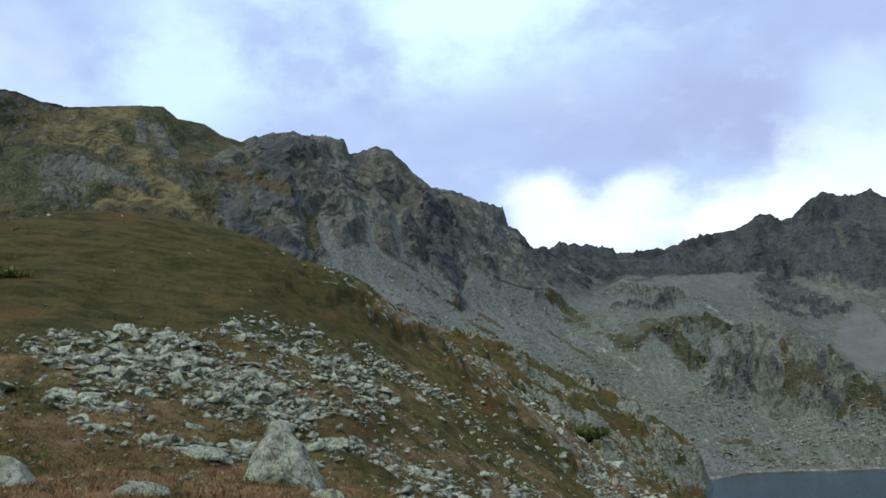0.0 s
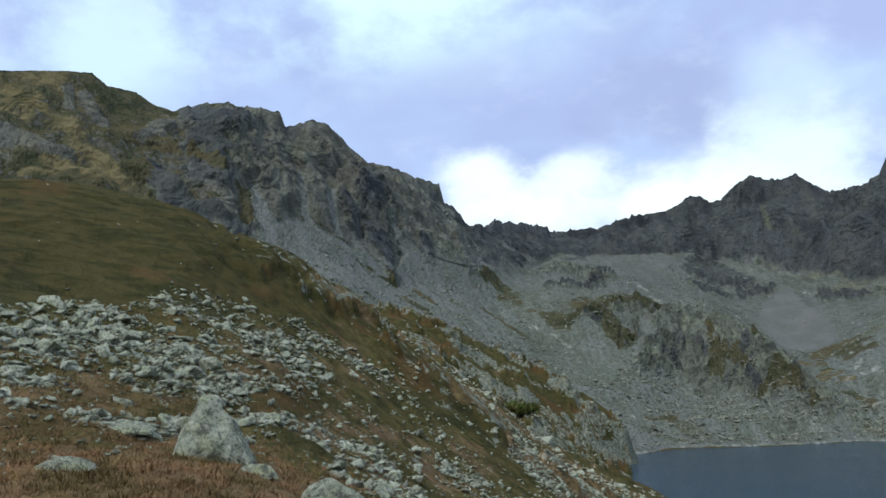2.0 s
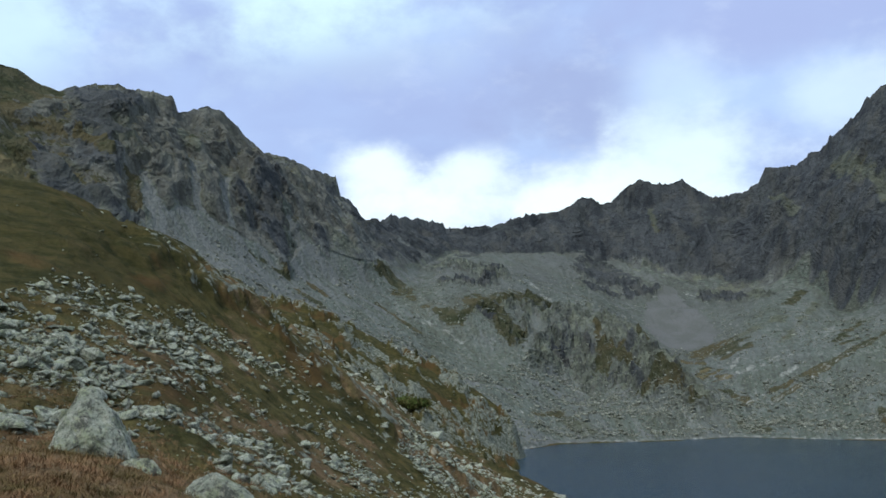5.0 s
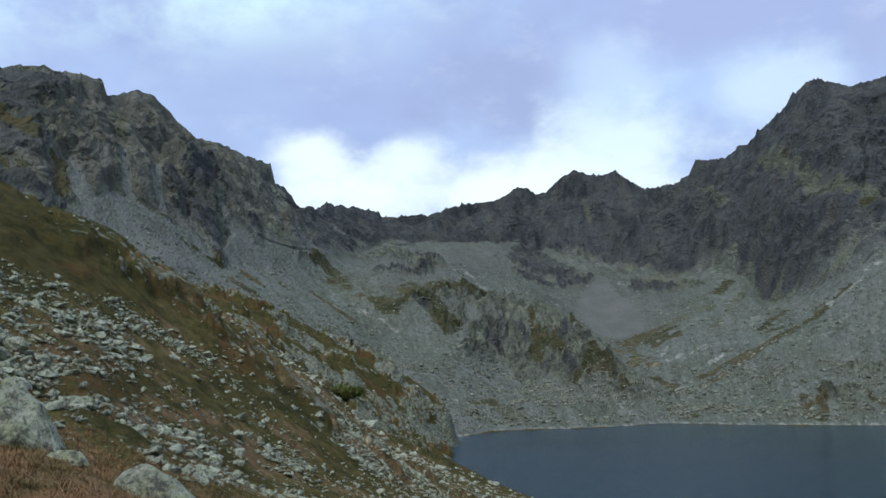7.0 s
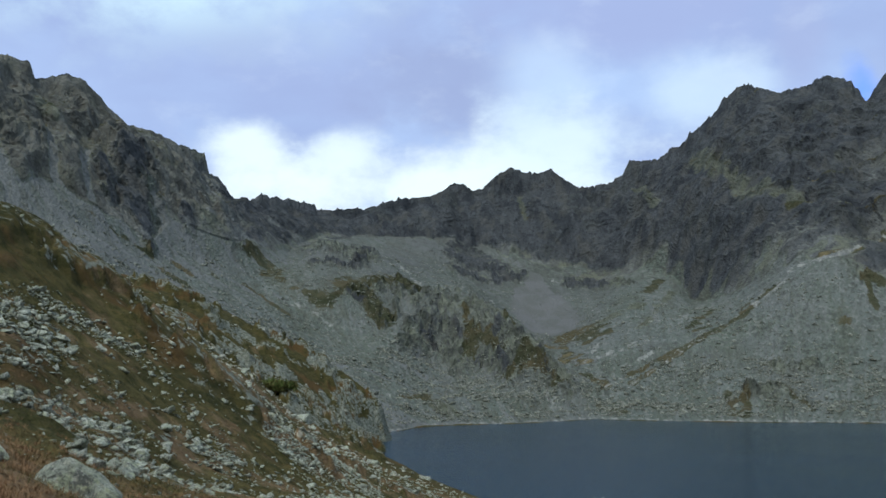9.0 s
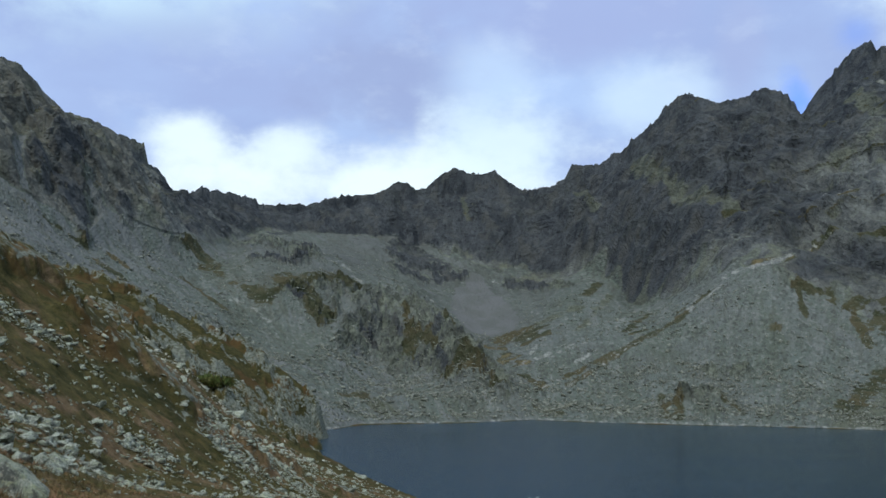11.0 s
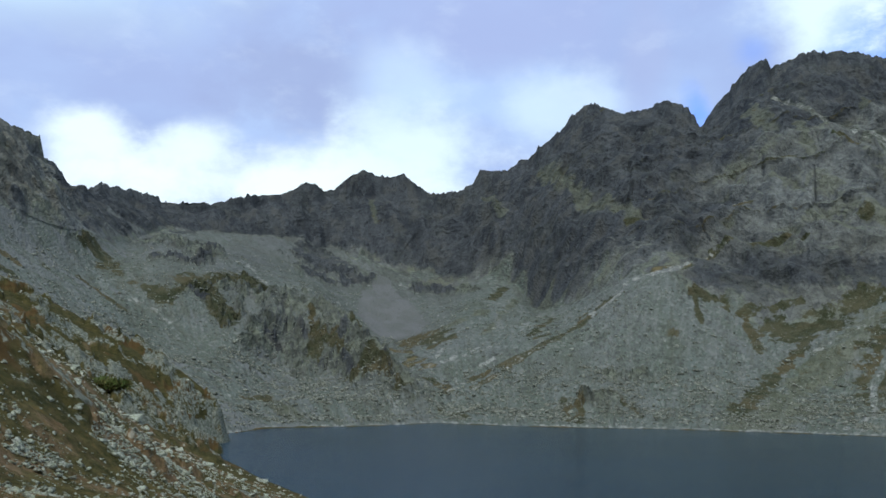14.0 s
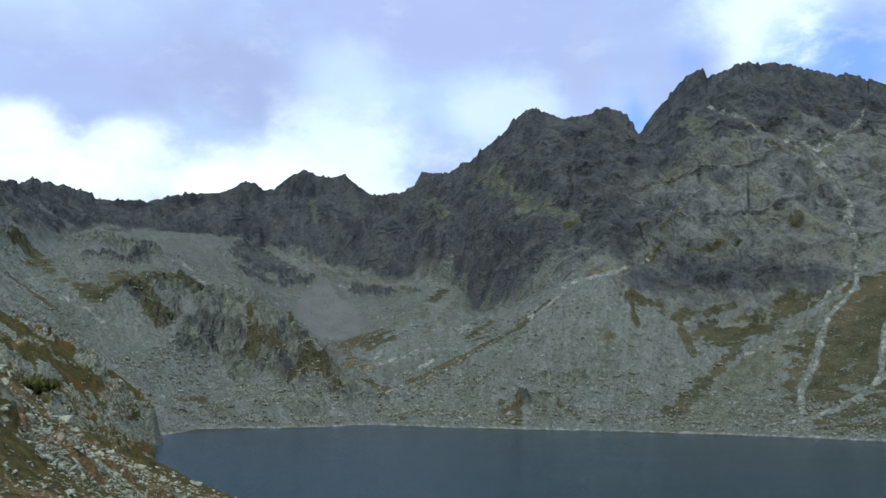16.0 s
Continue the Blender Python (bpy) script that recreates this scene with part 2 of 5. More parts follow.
def ground_material():
    mat, m = material("alpine_turf_and_stone", 0.95)
    rock, grass, pale = cover_masks(m)
    broad = m.noise(m.place, 0.11, 6, 0.65)
    patch = m.noise(m.place, 0.42, 6, 0.62, 0.3)
    fine = m.noise(m.place, 6.0, 5, 0.7)
    olive = m.mix(m.step(patch, 0.36, 0.62), (0.04, 0.043, 0.015), (0.122, 0.106, 0.042))
    rust = m.mix(m.step(patch, 0.36, 0.64), (0.165, 0.105, 0.06), (0.27, 0.188, 0.115))
    turf = m.mix(m.step(m.math("ADD", broad, m.math("MULTIPLY", m.math("SUBTRACT", grass, 0.5), 0.5)), 0.44, 0.58), olive, rust)
    terrace = m.noise(m.scaled(m.place, 0.16, 0.16, 1.7), 1.0, 5, 0.6, 0.3)
    turf = m.mix(m.step(terrace, 0.48, 0.34, 0.0, 0.25), turf, (0.034, 0.034, 0.011))
    turf = m.mix(m.step(terrace, 0.55, 0.68, 0.0, 0.15), turf, (0.12, 0.08, 0.03))
    tussock = m.noise(m.place, 1.5, 5, 0.7)
    scrub = m.noise(m.place, 0.8, 7, 0.75)
    turf = m.mix(m.step(scrub, 0.5, 0.56, 0.0, 0.3), turf, (0.024, 0.028, 0.01))
    turf = m.mix(m.step(scrub, 0.45, 0.38, 0.0, 0.8), turf, (0.16, 0.11, 0.042))
    turf = m.mix(m.step(tussock, 0.5, 0.3, 0.0, 0.65), turf, (0.04, 0.034, 0.011))
    dry = m.step(grass, 0.45, 0.8)
    turf = m.mix(m.step(tussock, 0.54, 0.74, 0.0, 0.6), turf, m.mix(dry, (0.12, 0.1, 0.04), (0.25, 0.17, 0.075)))
    turf = m.mix(m.math("MULTIPLY", m.step(fine, 0.42, 0.75), 0.6), turf, m.mix(dry, (0.12, 0.1, 0.045), (0.24, 0.17, 0.085)))
    turf = m.mix(m.math("MULTIPLY", m.step(fine, 0.5, 0.25), 0.6), turf, (0.028, 0.026, 0.012))
    smear = m.noise(m.scaled(m.place, 0.3, 0.75, 2.2), 0.42, 7, 0.68, 0.3)   # terracettes along the slope
    turf = m.mix(m.step(grass, 0.42, 0.2, 0.0, 0.7), turf, m.mix(m.step(smear, 0.4, 0.58), (0.028, 0.033, 0.013), (0.08, 0.068, 0.028)))
    turf = m.mix(m.math("MULTIPLY", m.step(grass, 0.5, 0.25), m.step(m.noise(m.place, 0.075, 4, 0.6), 0.52, 0.62, 0.0, 0.6)), turf, (0.12, 0.068, 0.03))
    grain = m.noise(m.place, 1.1, 7, 0.65)
    stone = m.mix(m.step(grain, 0.34, 0.68), (0.085, 0.092, 0.074), (0.27, 0.287, 0.24))
    torn = m.math("MULTIPLY", m.math("SUBTRACT", m.noise(m.place, 0.55, 7, 0.7), 0.5), 1.7)
    base = m.mix(m.step(m.math("ADD", rock, torn), 0.5, 0.68), turf, stone)
    base = m.mix(m.step(m.math("ADD", pale, torn), 0.45, 0.8), base, (0.46, 0.43, 0.34))
    m.put(m.surface.inputs["Base Color"], base)
    rough = m.bump(tussock, 0.8, 0.5)
    m.put(m.surface.inputs["Normal"], m.bump(fine, 0.6, 0.09, rough))
    return mat


def boulder_material(name, low, high, lichen):
    mat, m = material(name, 0.9)
    own = m.add("ShaderNodeObjectInfo").outputs["Random"]
    isle = m.add("ShaderNodeNewGeometry").outputs["Random Per Island"]
    local = m.place
    luck = m.math("FRACT", m.math("ADD", own, isle))
    grain = m.noise(local, 2.3, 8, 0.68)
    speck = m.noise(local, 14.0, 5, 0.7)
    crust = m.noise(local, 6.0, 6, 0.75, 0.4)
    base = m.mix(luck, low, high)
    base = m.mix(m.step(grain, 0.45, 0.6), base, lichen)
    streak = m.noise(m.scaled(local, 3.2, 3.2, 0.9), 1.3, 7, 0.7)
    base = m.mix(m.step(streak, 0.52, 0.62, 0.0, 0.8), base, (0.085, 0.085, 0.085))
    base = m.mix(m.step(streak, 0.44, 0.34, 0.0, 0.7), base, (0.6, 0.6, 0.5))
    base = m.mix(m.step(crust, 0.53, 0.6, 0.0, 0.75), base, (0.1, 0.105, 0.095))
    base = m.mix(m.step(crust, 0.46, 0.4, 0.0, 0.7), base, m.mix(m.step(grain, 0.45, 0.6), (0.6, 0.6, 0.54), (0.4, 0.43, 0.26)))
    base = m.mix(m.math("MULTIPLY", m.step(speck, 0.52, 0.7), 0.6), base, (0.54, 0.53, 0.42))
    base = m.mix(m.math("MULTIPLY", m.step(speck, 0.46, 0.3), 0.7), base, (0.075, 0.075, 0.075))
    m.put(m.surface.inputs["Base Color"], base)
    m.put(m.surface.inputs["Normal"], m.bump(grain, 0.9, 0.25, m.bump(crust, 0.8, 0.1, m.bump(speck, 0.6, 0.03))))
    return mat


def grass_material(name, low, high):
    mat, m = material(name, 0.8)
    isle = m.add("ShaderNodeNewGeometry").outputs["Random Per Island"]
    broad = m.noise(m.place, 0.6, 5, 0.65)
    base = m.mix(isle, low, high)
    base = m.mix(m.step(broad, 0.45, 0.56, 0.0, 0.8), base, (0.085, 0.075, 0.03))
    base = m.mix(m.step(m.noise(m.place, 0.9, 4, 0.6), 0.54, 0.66, 0.0, 0.5), base, (0.34, 0.24, 0.11))
    m.put(m.surface.inputs["Base Color"], base)
    return mat


def water_material():
    mat, m = material("tarn_water", 0.12)
    m.surface.inputs["Specular IOR Level"].default_value = 0.27
    m.surface.inputs["IOR"].default_value = 1.333
    m.surface.inputs["Specular Tint"].default_value = (0.6, 0.85, 1.0, 1.0)
    depth = m.noise(m.place, 0.012, 3, 0.5)
    m.put(m.surface.inputs["Base Color"], m.mix(depth, (0.002, 0.022, 0.043), (0.004, 0.033, 0.06)))
    waves = m.noise(m.scaled(m.place, 0.6, 1.3, 1), 0.9, 5, 0.65)
    gusts = m.noise(m.scaled(m.place, 0.4, 1.0, 1), 0.03, 3, 0.5)
    m.put(m.surface.inputs["Normal"], m.bump(waves, 0.8, m.step(gusts, 0.3, 0.7, 0.18, 0.42)))
    return mat


MOUNTAIN, GROUND, BOULDER, WATER = mountain_material(), ground_material(), boulder_material("lichened_granite", (0.26, 0.285, 0.24), (0.48, 0.515, 0.44), (0.33, 0.365, 0.265)), water_material()
# paler than the other boulders: sunlight on the path stones put into their colour
PATH_STONE = boulder_material("sunlit_pale_granite", (0.38, 0.385, 0.33), (0.64, 0.635, 0.56), (0.42, 0.425, 0.33))
TALUS = boulder_material("grey_talus_granite", (0.05, 0.057, 0.056), (0.3, 0.32, 0.28), (0.12, 0.135, 0.1))
HILL_GRASS = grass_material("olive_hill_grass", (0.048, 0.053, 0.019), (0.125, 0.112, 0.046))
DRY_GRASS = grass_material("rust_dry_grass", (0.16, 0.092, 0.048), (0.31, 0.19, 0.11))
PINE = grass_material("dwarf_pine_needles", (0.045, 0.075, 0.02), (0.15, 0.19, 0.06))

# ---- the landform ----
# Lines of the landform across the valley, west to east: x, y, z in metres, the lake's surface at z = 0.
WEST_RIDGE = [
    (-455, 475, 255.1), (-451, 486, 256.0), (-445, 501, 253.5), (-436, 523, 255.3), (-418, 566, 268.5),
    (-406, 591, 274.4), (-400, 601, 266.9), (-387, 621, 266.9), (-379, 633, 260.0), (-369, 647, 257.0),
    (-360, 659, 265.4), (-339, 686, 274.6), (-335, 692, 271.5), (-321, 711, 276.2), (-308.4, 724, 273.5),
    (-305.6, 728, 262.6), (-306, 738, 265.1), (-301, 754, 273.0), (-296, 770, 281.4), (-288, 794, 280.6),
    (-281, 814, 270.9), (-268, 847, 256.8), (-255, 881, 259.4), (-238, 920, 256.1), (-220, 961, 255.3),
    (-218, 978, 235.9), (-214, 1006, 237.7), (-206, 1060, 223.8),]
NORTH_RIDGE = [
    (-190, 1099, 232.6), (-179, 1125, 241.6), (-163, 1158, 239.4), (-157, 1170, 243.5), (-129, 1222, 246.2),
    (-126, 1224, 238.6), (-84, 1241, 243.1), (-61, 1250, 246.0), (-22, 1263, 260.5), (37, 1276, 271.1),
    (58, 1279, 286.2), (77, 1281, 289.1), (90, 1283, 277.5), (105, 1284, 282.0), (125, 1285, 301.6), (147, 1285, 312.8),
    (175, 1284, 304.7), (204, 1282, 309.6), (224, 1280, 293.8), (245, 1275, 282.1), (280, 1263, 284.5),
    (301, 1256, 295.3),]
EAST_RIDGE = [
    (311, 1252, 316.5), (345, 1230, 313.1), (362, 1218, 325.8), (372, 1211, 326.7), (382, 1204, 342.0),
    (409, 1187, 362.7), (425, 1176, 389.0), (448, 1161, 402.3), (477, 1143, 385.4), (509, 1124, 385.3),
    (531, 1111, 398.4), (559, 1096, 386.6), (573, 1089, 355.4), (588, 1069, 386.5), (599, 1050, 404.2),
    (611, 1028, 423.6), (623, 1006, 427.9), (625, 1001, 415.2), (659, 979, 431.7), (695, 954, 428.7), (731, 935, 417.1),
    (756, 921, 408.1), (770, 912, 408.5), (804, 891, 391.4),]
CLIFF_FOOT = [
    (-312, 465, 139.2), (-274, 522, 135.4), (-259, 528, 133.0), (-262, 572, 152.3), (-250, 580, 146.9),
    (-250, 616, 159.3), (-236, 632, 152.7), (-223, 645, 142.1), (-209, 673, 135.1), (-194, 684, 120.7),
    (-198, 759, 153.7), (-184, 778, 146.5), (-166, 810, 142.0), (-147, 880, 148.0), (-131, 971, 152.0), (-110, 1135, 191.9),
    (-48, 1194, 198.1), (26, 1215, 202.4), (76, 1203, 176.5), (134, 1208, 179.1), (201, 1188, 160.0),
    (250, 1163, 141.8), (291, 1113, 152.1), (311, 1045, 131.8), (306, 973, 97.2), (313, 908, 96.5), (330, 827, 113.7),
    (342, 789, 121.3), (365, 757, 126.5), (386, 735, 107.3), (405, 690, 73.4), (436, 671, 69.0), (464, 664, 74.5),
    (501, 662, 92.6), (549, 662, 121.8), (578, 650, 132.0),]
BENCH = [
    (-365, 405, 128.0), (-257, 503, 122.0), (-232, 542, 117.0), (-219, 601, 124.0), (-188, 664, 106.0),
    (-164, 773, 120.0), (-130, 820, 108.0), (-75, 761, 97.8), (-29, 814, 111.3), (-4, 850, 108.9), (23, 900, 115.6),
    (50, 899, 109.2), (75, 887, 91.3), (94, 875, 74.2), (118, 832, 54.0), (133, 809, 48.3), (166, 854, 69.1),
    (207, 876, 90.1), (245, 824, 78.5), (270, 785, 74.8), (296, 743, 88.2), (314, 714, 89.3), (334, 694, 88.6),
    (348, 676, 74.5), (379, 647, 52.8), (408, 629, 51.2), (439, 608, 58.3), (484, 586, 67.8),]
MID = [
    (-355, 394, 118.0), (-247, 486, 110.0), (-219, 515, 105.0), (-195, 567, 108.0), (-172, 606, 90.0),
    (-141, 665, 85.0), (-108, 682, 72.0), (-69, 697, 57.3), (-34, 689, 48.0), (-5, 740, 66.8), (20, 790, 88.1),
    (44, 799, 95.5), (66, 777, 81.4), (85, 715, 55.2), (100, 662, 29.4), (107, 641, 18.1), (144, 675, 34.0),
    (174, 688, 43.4), (214, 687, 51.0), (251, 664, 49.4), (285, 639, 49.9), (318, 618, 46.3), (348, 596, 31.2),
    (404, 560, 24.3), (438, 533, 29.5),]
LOWER = [
    (-345, 383, 112.0), (-237, 465, 97.0), (-207, 488, 92.0), (-179, 520, 90.0), (-154, 544, 75.0), (-121, 567, 66.0),
    (-91, 573, 52.0), (-56, 557, 27.9), (-28, 559, 24.2), (-5, 665, 36.8), (15, 695, 30.6), (36, 689, 26.2),
    (54, 670, 26.1), (74, 636, 25.2), (91, 603, 18.2), (98, 587, 13.3), (128, 596, 14.9), (149, 591, 15.5),
    (184, 592, 16.2), (219, 580, 17.3), (250, 562, 18.5), (280, 544, 19.6), (308, 529, 13.1), (356, 495, 9.3),
    (387, 471, 10.9),]
FAR_SHORE = [
    (-335, 372, 105.0), (-203, 457, 82.0), (-163, 473, 72.0), (-121, 485, 60.0), (-67, 475, 32.0), (-31, 439, 9.0),
    (-16, 412, 0.5), (-4, 428, 0.2), (6, 456, 0.2), (20, 466, 0.2), (54, 477, 0.2), (78, 491, 0.2), (103, 514, 0.2),
    (121, 504, 0.2), (150, 490, 0.2), (184, 480, 0.2), (222, 476, 0.2), (265, 459, 0.2), (316, 435, 0.2),
    (355, 408, 0.2),]
VALLEY = [
    (-308, 342, 95.0), (-187, 420, 72.0), (-148, 430, 64.0), (-109, 437, 52.0), (-63, 446, 31.0), (-29, 414, 11.0),
    (-14, 395, -1.0), (0, 405, -5.0), (15, 420, -7.0), (283, 350, -8.0),]
CAPE_CREST = [
    (-268, 297, 95.0), (-195, 338, 82.0), (-157, 352, 75.0), (-127, 364, 68.2), (-108, 369, 64.2), (-92, 374, 58.5),
    (-72, 378, 50.1), (-52, 382, 40.9), (-31, 379, 29.8), (-19, 376, 21.4), (-11, 376, 12.7), (-8, 382, 1.0),
    (-5, 385, -3.0), (14, 395, -6.0), (258, 319, -7.0),]
CAPE_FOOT = [
    (-201, 223, 72.0), (-150, 260, 66.0), (-117, 276, 59.0), (-88, 287, 50.0), (-67, 292, 40.0), (-52, 295, 28.5),
    (-38, 308, 20.0), (-29, 329, 13.0), (-20, 344, 6.0), (-15, 356, 0.7), (-12, 360, -1.2), (-8, 366, -2.5),
    (13, 375, -5.0), (239, 295, -7.0),]
SADDLE_PATH = [
    (-161, 178, 60.0), (-120, 208, 58.0), (-94, 221, 52.0), (-70, 230, 43.0), (-54, 234, 36.5), (-47, 233, 31.5),
    (-42, 234, 28.8), (-37, 237, 24.4), (-27, 243, 15.0), (-16, 254, 8.4), (-9, 260, 4.0), (1, 258, 0.3),
    (11, 236, -0.3), (21, 225, -1.5), (39, 223, -5.0), (151, 187, -5.0),]
SADDLE = [
    (-107, 119, 50.0), (-80, 139, 50.0), (-63, 147, 45.0), (-52, 151, 40.5), (-45, 159, 37.0), (-39, 165, 31.5),
    (-30, 172, 24.5), (-25, 178, 19.5), (-21, 182, 15.5), (-16, 186, 12.5), (-10, 192, 9.5), (-3, 195, 6.5),
    (7, 190, 3.5), (17, 189, 1.2), (33, 187, -1.0), (120, 148, -1.0),]
HILL_CREST = [
    (-82.3, 87.4, 52.9), (-80.9, 95.3, 55.6), (-75.5, 99.6, 56.2), (-69.7, 103.8, 55.8), (-61.9, 105.1, 54.0),
    (-56.4, 105.9, 51.8), (-51.6, 106.1, 49.2), (-45.8, 105.5, 46.9), (-42.5, 106.9, 44.7), (-39.1, 108.1, 42.1),
    (-34.5, 107.6, 39.4), (-30.9, 107.6, 37.1), (-28.3, 108.4, 34.7), (-26.5, 108.8, 32.8), (-24.1, 109.4, 30.6),
    (-21.8, 109.9, 28.6), (-19.4, 110.3, 26.2), (-17.5, 110.6, 24.2), (-15.9, 112.9, 22.6), (-13.5, 118.2, 20.4),
    (-10.3, 127.6, 17.0), (-5.1, 139.9, 12.1), (-1.3, 148.0, 9.6), (5.2, 149.9, 6.5), (13.1, 149.4, 3.5),
    (26.0, 147.7, 1.5), (94.4, 116.6, 2.0),]
BLOCK_FIELD = [
    (-36.8, 40.9, 35.1), (-35.3, 48.5, 35.6), (-31.3, 57.0, 36.1), (-29.5, 68.9, 34.8), (-28.0, 85.5, 32.4),
    (-24.3, 91.8, 30.0), (-19.7, 96.0, 27.0), (-13.6, 97.0, 21.5), (-6.9, 109.8, 15.0), (0.0, 115.0, 11.5),
    (20.0, 113.3, 9.0), (72.4, 89.4, 12.0),]
MEADOW = [
    (-21.4, 23.8, 30.4), (-19.1, 29.4, 29.8), (-14.8, 35.0, 28.5), (-14.5, 45.8, 26.4), (-13.7, 58.4, 22.7),
    (-8.9, 74.5, 20.0), (0.0, 80.0, 17.5), (13.9, 78.8, 16.0), (50.3, 62.2, 18.0),]
TERRACE = [
    (-14.7, 16.3, 28.6), (-12.0, 18.5, 28.4), (-10.6, 23.8, 28.0), (-8.2, 26.8, 26.6), (-6.7, 31.3, 25.5),
    (-3.1, 35.9, 24.5), (3.5, 39.8, 24.0), (13.7, 37.6, 24.0), (25.2, 31.1, 25.0),]

LINES = [TERRACE, MEADOW, BLOCK_FIELD, HILL_CREST, SADDLE, SADDLE_PATH, CAPE_FOOT, CAPE_CREST, VALLEY, FAR_SHORE,
         LOWER, MID, BENCH, CLIFF_FOOT, WEST_RIDGE + NORTH_RIDGE + EAST_RIDGE]
STEPS = [30, 48, 50, 64, 14, 18, 26, 56, 8, 10, 56, 60, 56, 60, 200]   # rows of the sheet up to each line


def lattice(ix, iy, iz, seed):
    h = (ix * 374761393 + iy * 668265263 + iz * 2147483647 + seed * 974634777) & 0xFFFFFFFF
    h = ((h ^ (h >> 13)) * 1274126177) & 0xFFFFFFFF
    return ((h ^ (h >> 16)) & 0xFFFF).astype(np.float32) / 32767.5 - 1.0


def smooth_noise(x, y, z, seed=0):
    """Value noise in -1..1, for arrays."""
    x, y, z = np.broadcast_arrays(x, y, z)
    fx, fy, fz = np.floor(x), np.floor(y), np.floor(z)
    ix, iy, iz = fx.astype(np.int64), fy.astype(np.int64), fz.astype(np.int64)
    u, v, w = (a * a * a * (a * (a * 6 - 15) + 10) for a in (x - fx, y - fy, z - fz))
    out = 0
    for dx, wx in ((0, 1 - u), (1, u)):
        for dy, wy in ((0, 1 - v), (1, v)):
            for dz, wz in ((0, 1 - w), (1, w)):
                out = out + wx * wy * wz * lattice(ix + dx, iy + dy, iz + dz, seed)
    return out


def fbm(x, y, z, octaves, seed=0, gain=0.5):
    out, size = 0, 1.0
    for k in range(octaves):
        out = out + size * smooth_noise(x, y, z, seed + k)
        x, y, z, size = x * 2.03 + 7.1, y * 2.03 + 3.7, z * 2.03 + 1.3, size * gain
    return out


def ridged(x, y, z, octaves, seed=0, gain=0.55):
    out, size = 0, 1.0
    for k in range(octaves):
        out = out + size * (1 - 2 * np.abs(smooth_noise(x, y, z, seed + k)))
        x, y, z, size = x * 2.07 + 5.3, y * 2.07 + 1.9, z * 2.07 + 8.7, size * gain
    return out


def ease(x, a, b):
    t = np.clip((x - a) / (b - a), 0, 1)
    return t * t * (3 - 2 * t)


def along(line, bearings, soft):
    """Reach and height of a line of the landform at each bearing; round the back it closes evenly."""
    a = [math.degrees(math.atan2(x, y)) for x, y, z in line]
    r = [math.hypot(x, y) for x, y, z in line]
    z = [p[2] for p in line]
    back = [(r[0] + r[-1]) / 2, max(z[0] * 0.25 + z[-1] * 0.25, -1.0 if r[0] > 130 else 20.0)]
    a = [-180.0] + a + [180.0]
    reach = np.interp(bearings, a, [back[0]] + r + [back[0]])
    level = np.interp(bearings, a, [back[1]] + z + [back[1]])
    if soft:
        fine = np.arange(-70, 70, 0.1)
        k = np.exp(-0.5 * (np.arange(-30, 31) * 0.1 / soft) ** 2)
        k /= k.sum()
        for values in (reach, level):
            dense = np.interp(fine, bearings, values)
            dense = np.convolve(np.pad(dense, 30, mode="edge"), k, mode="valid")
            inside = np.abs(bearings) < 60
            values[inside] = np.interp(bearings[inside], fine, dense)
    return reach, level


def band_distance(x, y, ox, oy, ex, ey):
    t = np.clip(((x - ox) * (ex - ox) + (y - oy) * (ey - oy)) / ((ex - ox) ** 2 + (ey - oy) ** 2), 0, 1)
    return np.hypot(x - ox - t * (ex - ox), y - oy - t * (ey - oy))


BEARINGS = np.concatenate([np.arange(-180, -60, 4.0), np.arange(-60, -43.5, 0.6), np.arange(-43.5, 41.5, 0.085),
                           np.arange(41.5, 60, 0.6), np.arange(60, 180.1, 4.0)])


def line_distance(x, y, z, line):
    """How far points lie from a broken line in space, in its half widths; the line: half width, then x, y, z of each corner."""
    ends = np.array(line[1:]).reshape(-1, 3)
    fx, fy = ends[:, 0].mean(), ends[:, 1].mean()   # debris and turf lie stretched down the fall, towards the lake
    fx, fy = fx / math.hypot(fx, fy), fy / math.hypot(fx, fy)
    squeeze = 0.68 * (x * fx + y * fy)
    x, y = x - squeeze * fx, y - squeeze * fy
    squeeze = 0.68 * (ends[:, 0] * fx + ends[:, 1] * fy)
    ends = np.stack([ends[:, 0] - squeeze * fx, ends[:, 1] - squeeze * fy, ends[:, 2]], -1)
    best = np.inf
    for a, b in zip(ends[:-1], ends[1:]):
        ab = b - a
        t = np.clip(((x - a[0]) * ab[0] + (y - a[1]) * ab[1] + (z - a[2]) * ab[2]) / (ab @ ab), 0, 1)
        best = np.minimum(best, (x - a[0] - t * ab[0]) ** 2 + (y - a[1] - t * ab[1]) ** 2 + (z - a[2] - t * ab[2]) ** 2)
    return np.sqrt(best) / line[0]


def spread(form, lines, tear=0.0, outer=1.4, inner=0.6):
    """Mask of the ground along some lines: 1 on them, 0 away from them, with a torn edge."""
    x, y, z, bear, rows = form
    mask = np.zeros_like(z)
    for line in lines:
        ends = np.array(line[1:]).reshape(-1, 3)
        side = np.degrees(np.arctan2(ends[:, 0], ends[:, 1]))
        pad = math.degrees(2.6 * line[0] / np.hypot(ends[:, 0], ends[:, 1]).min())
        cut = (rows, slice(int(np.searchsorted(bear, side.min() - pad)), int(np.searchsorted(bear, side.max() + pad)) + 1))
        d = line_distance(x[cut], y[cut], z[cut], line) + (tear[cut] if np.ndim(tear) else tear)
        mask[cut] = np.maximum(mask[cut], ease(d, outer, inner))
    return mask


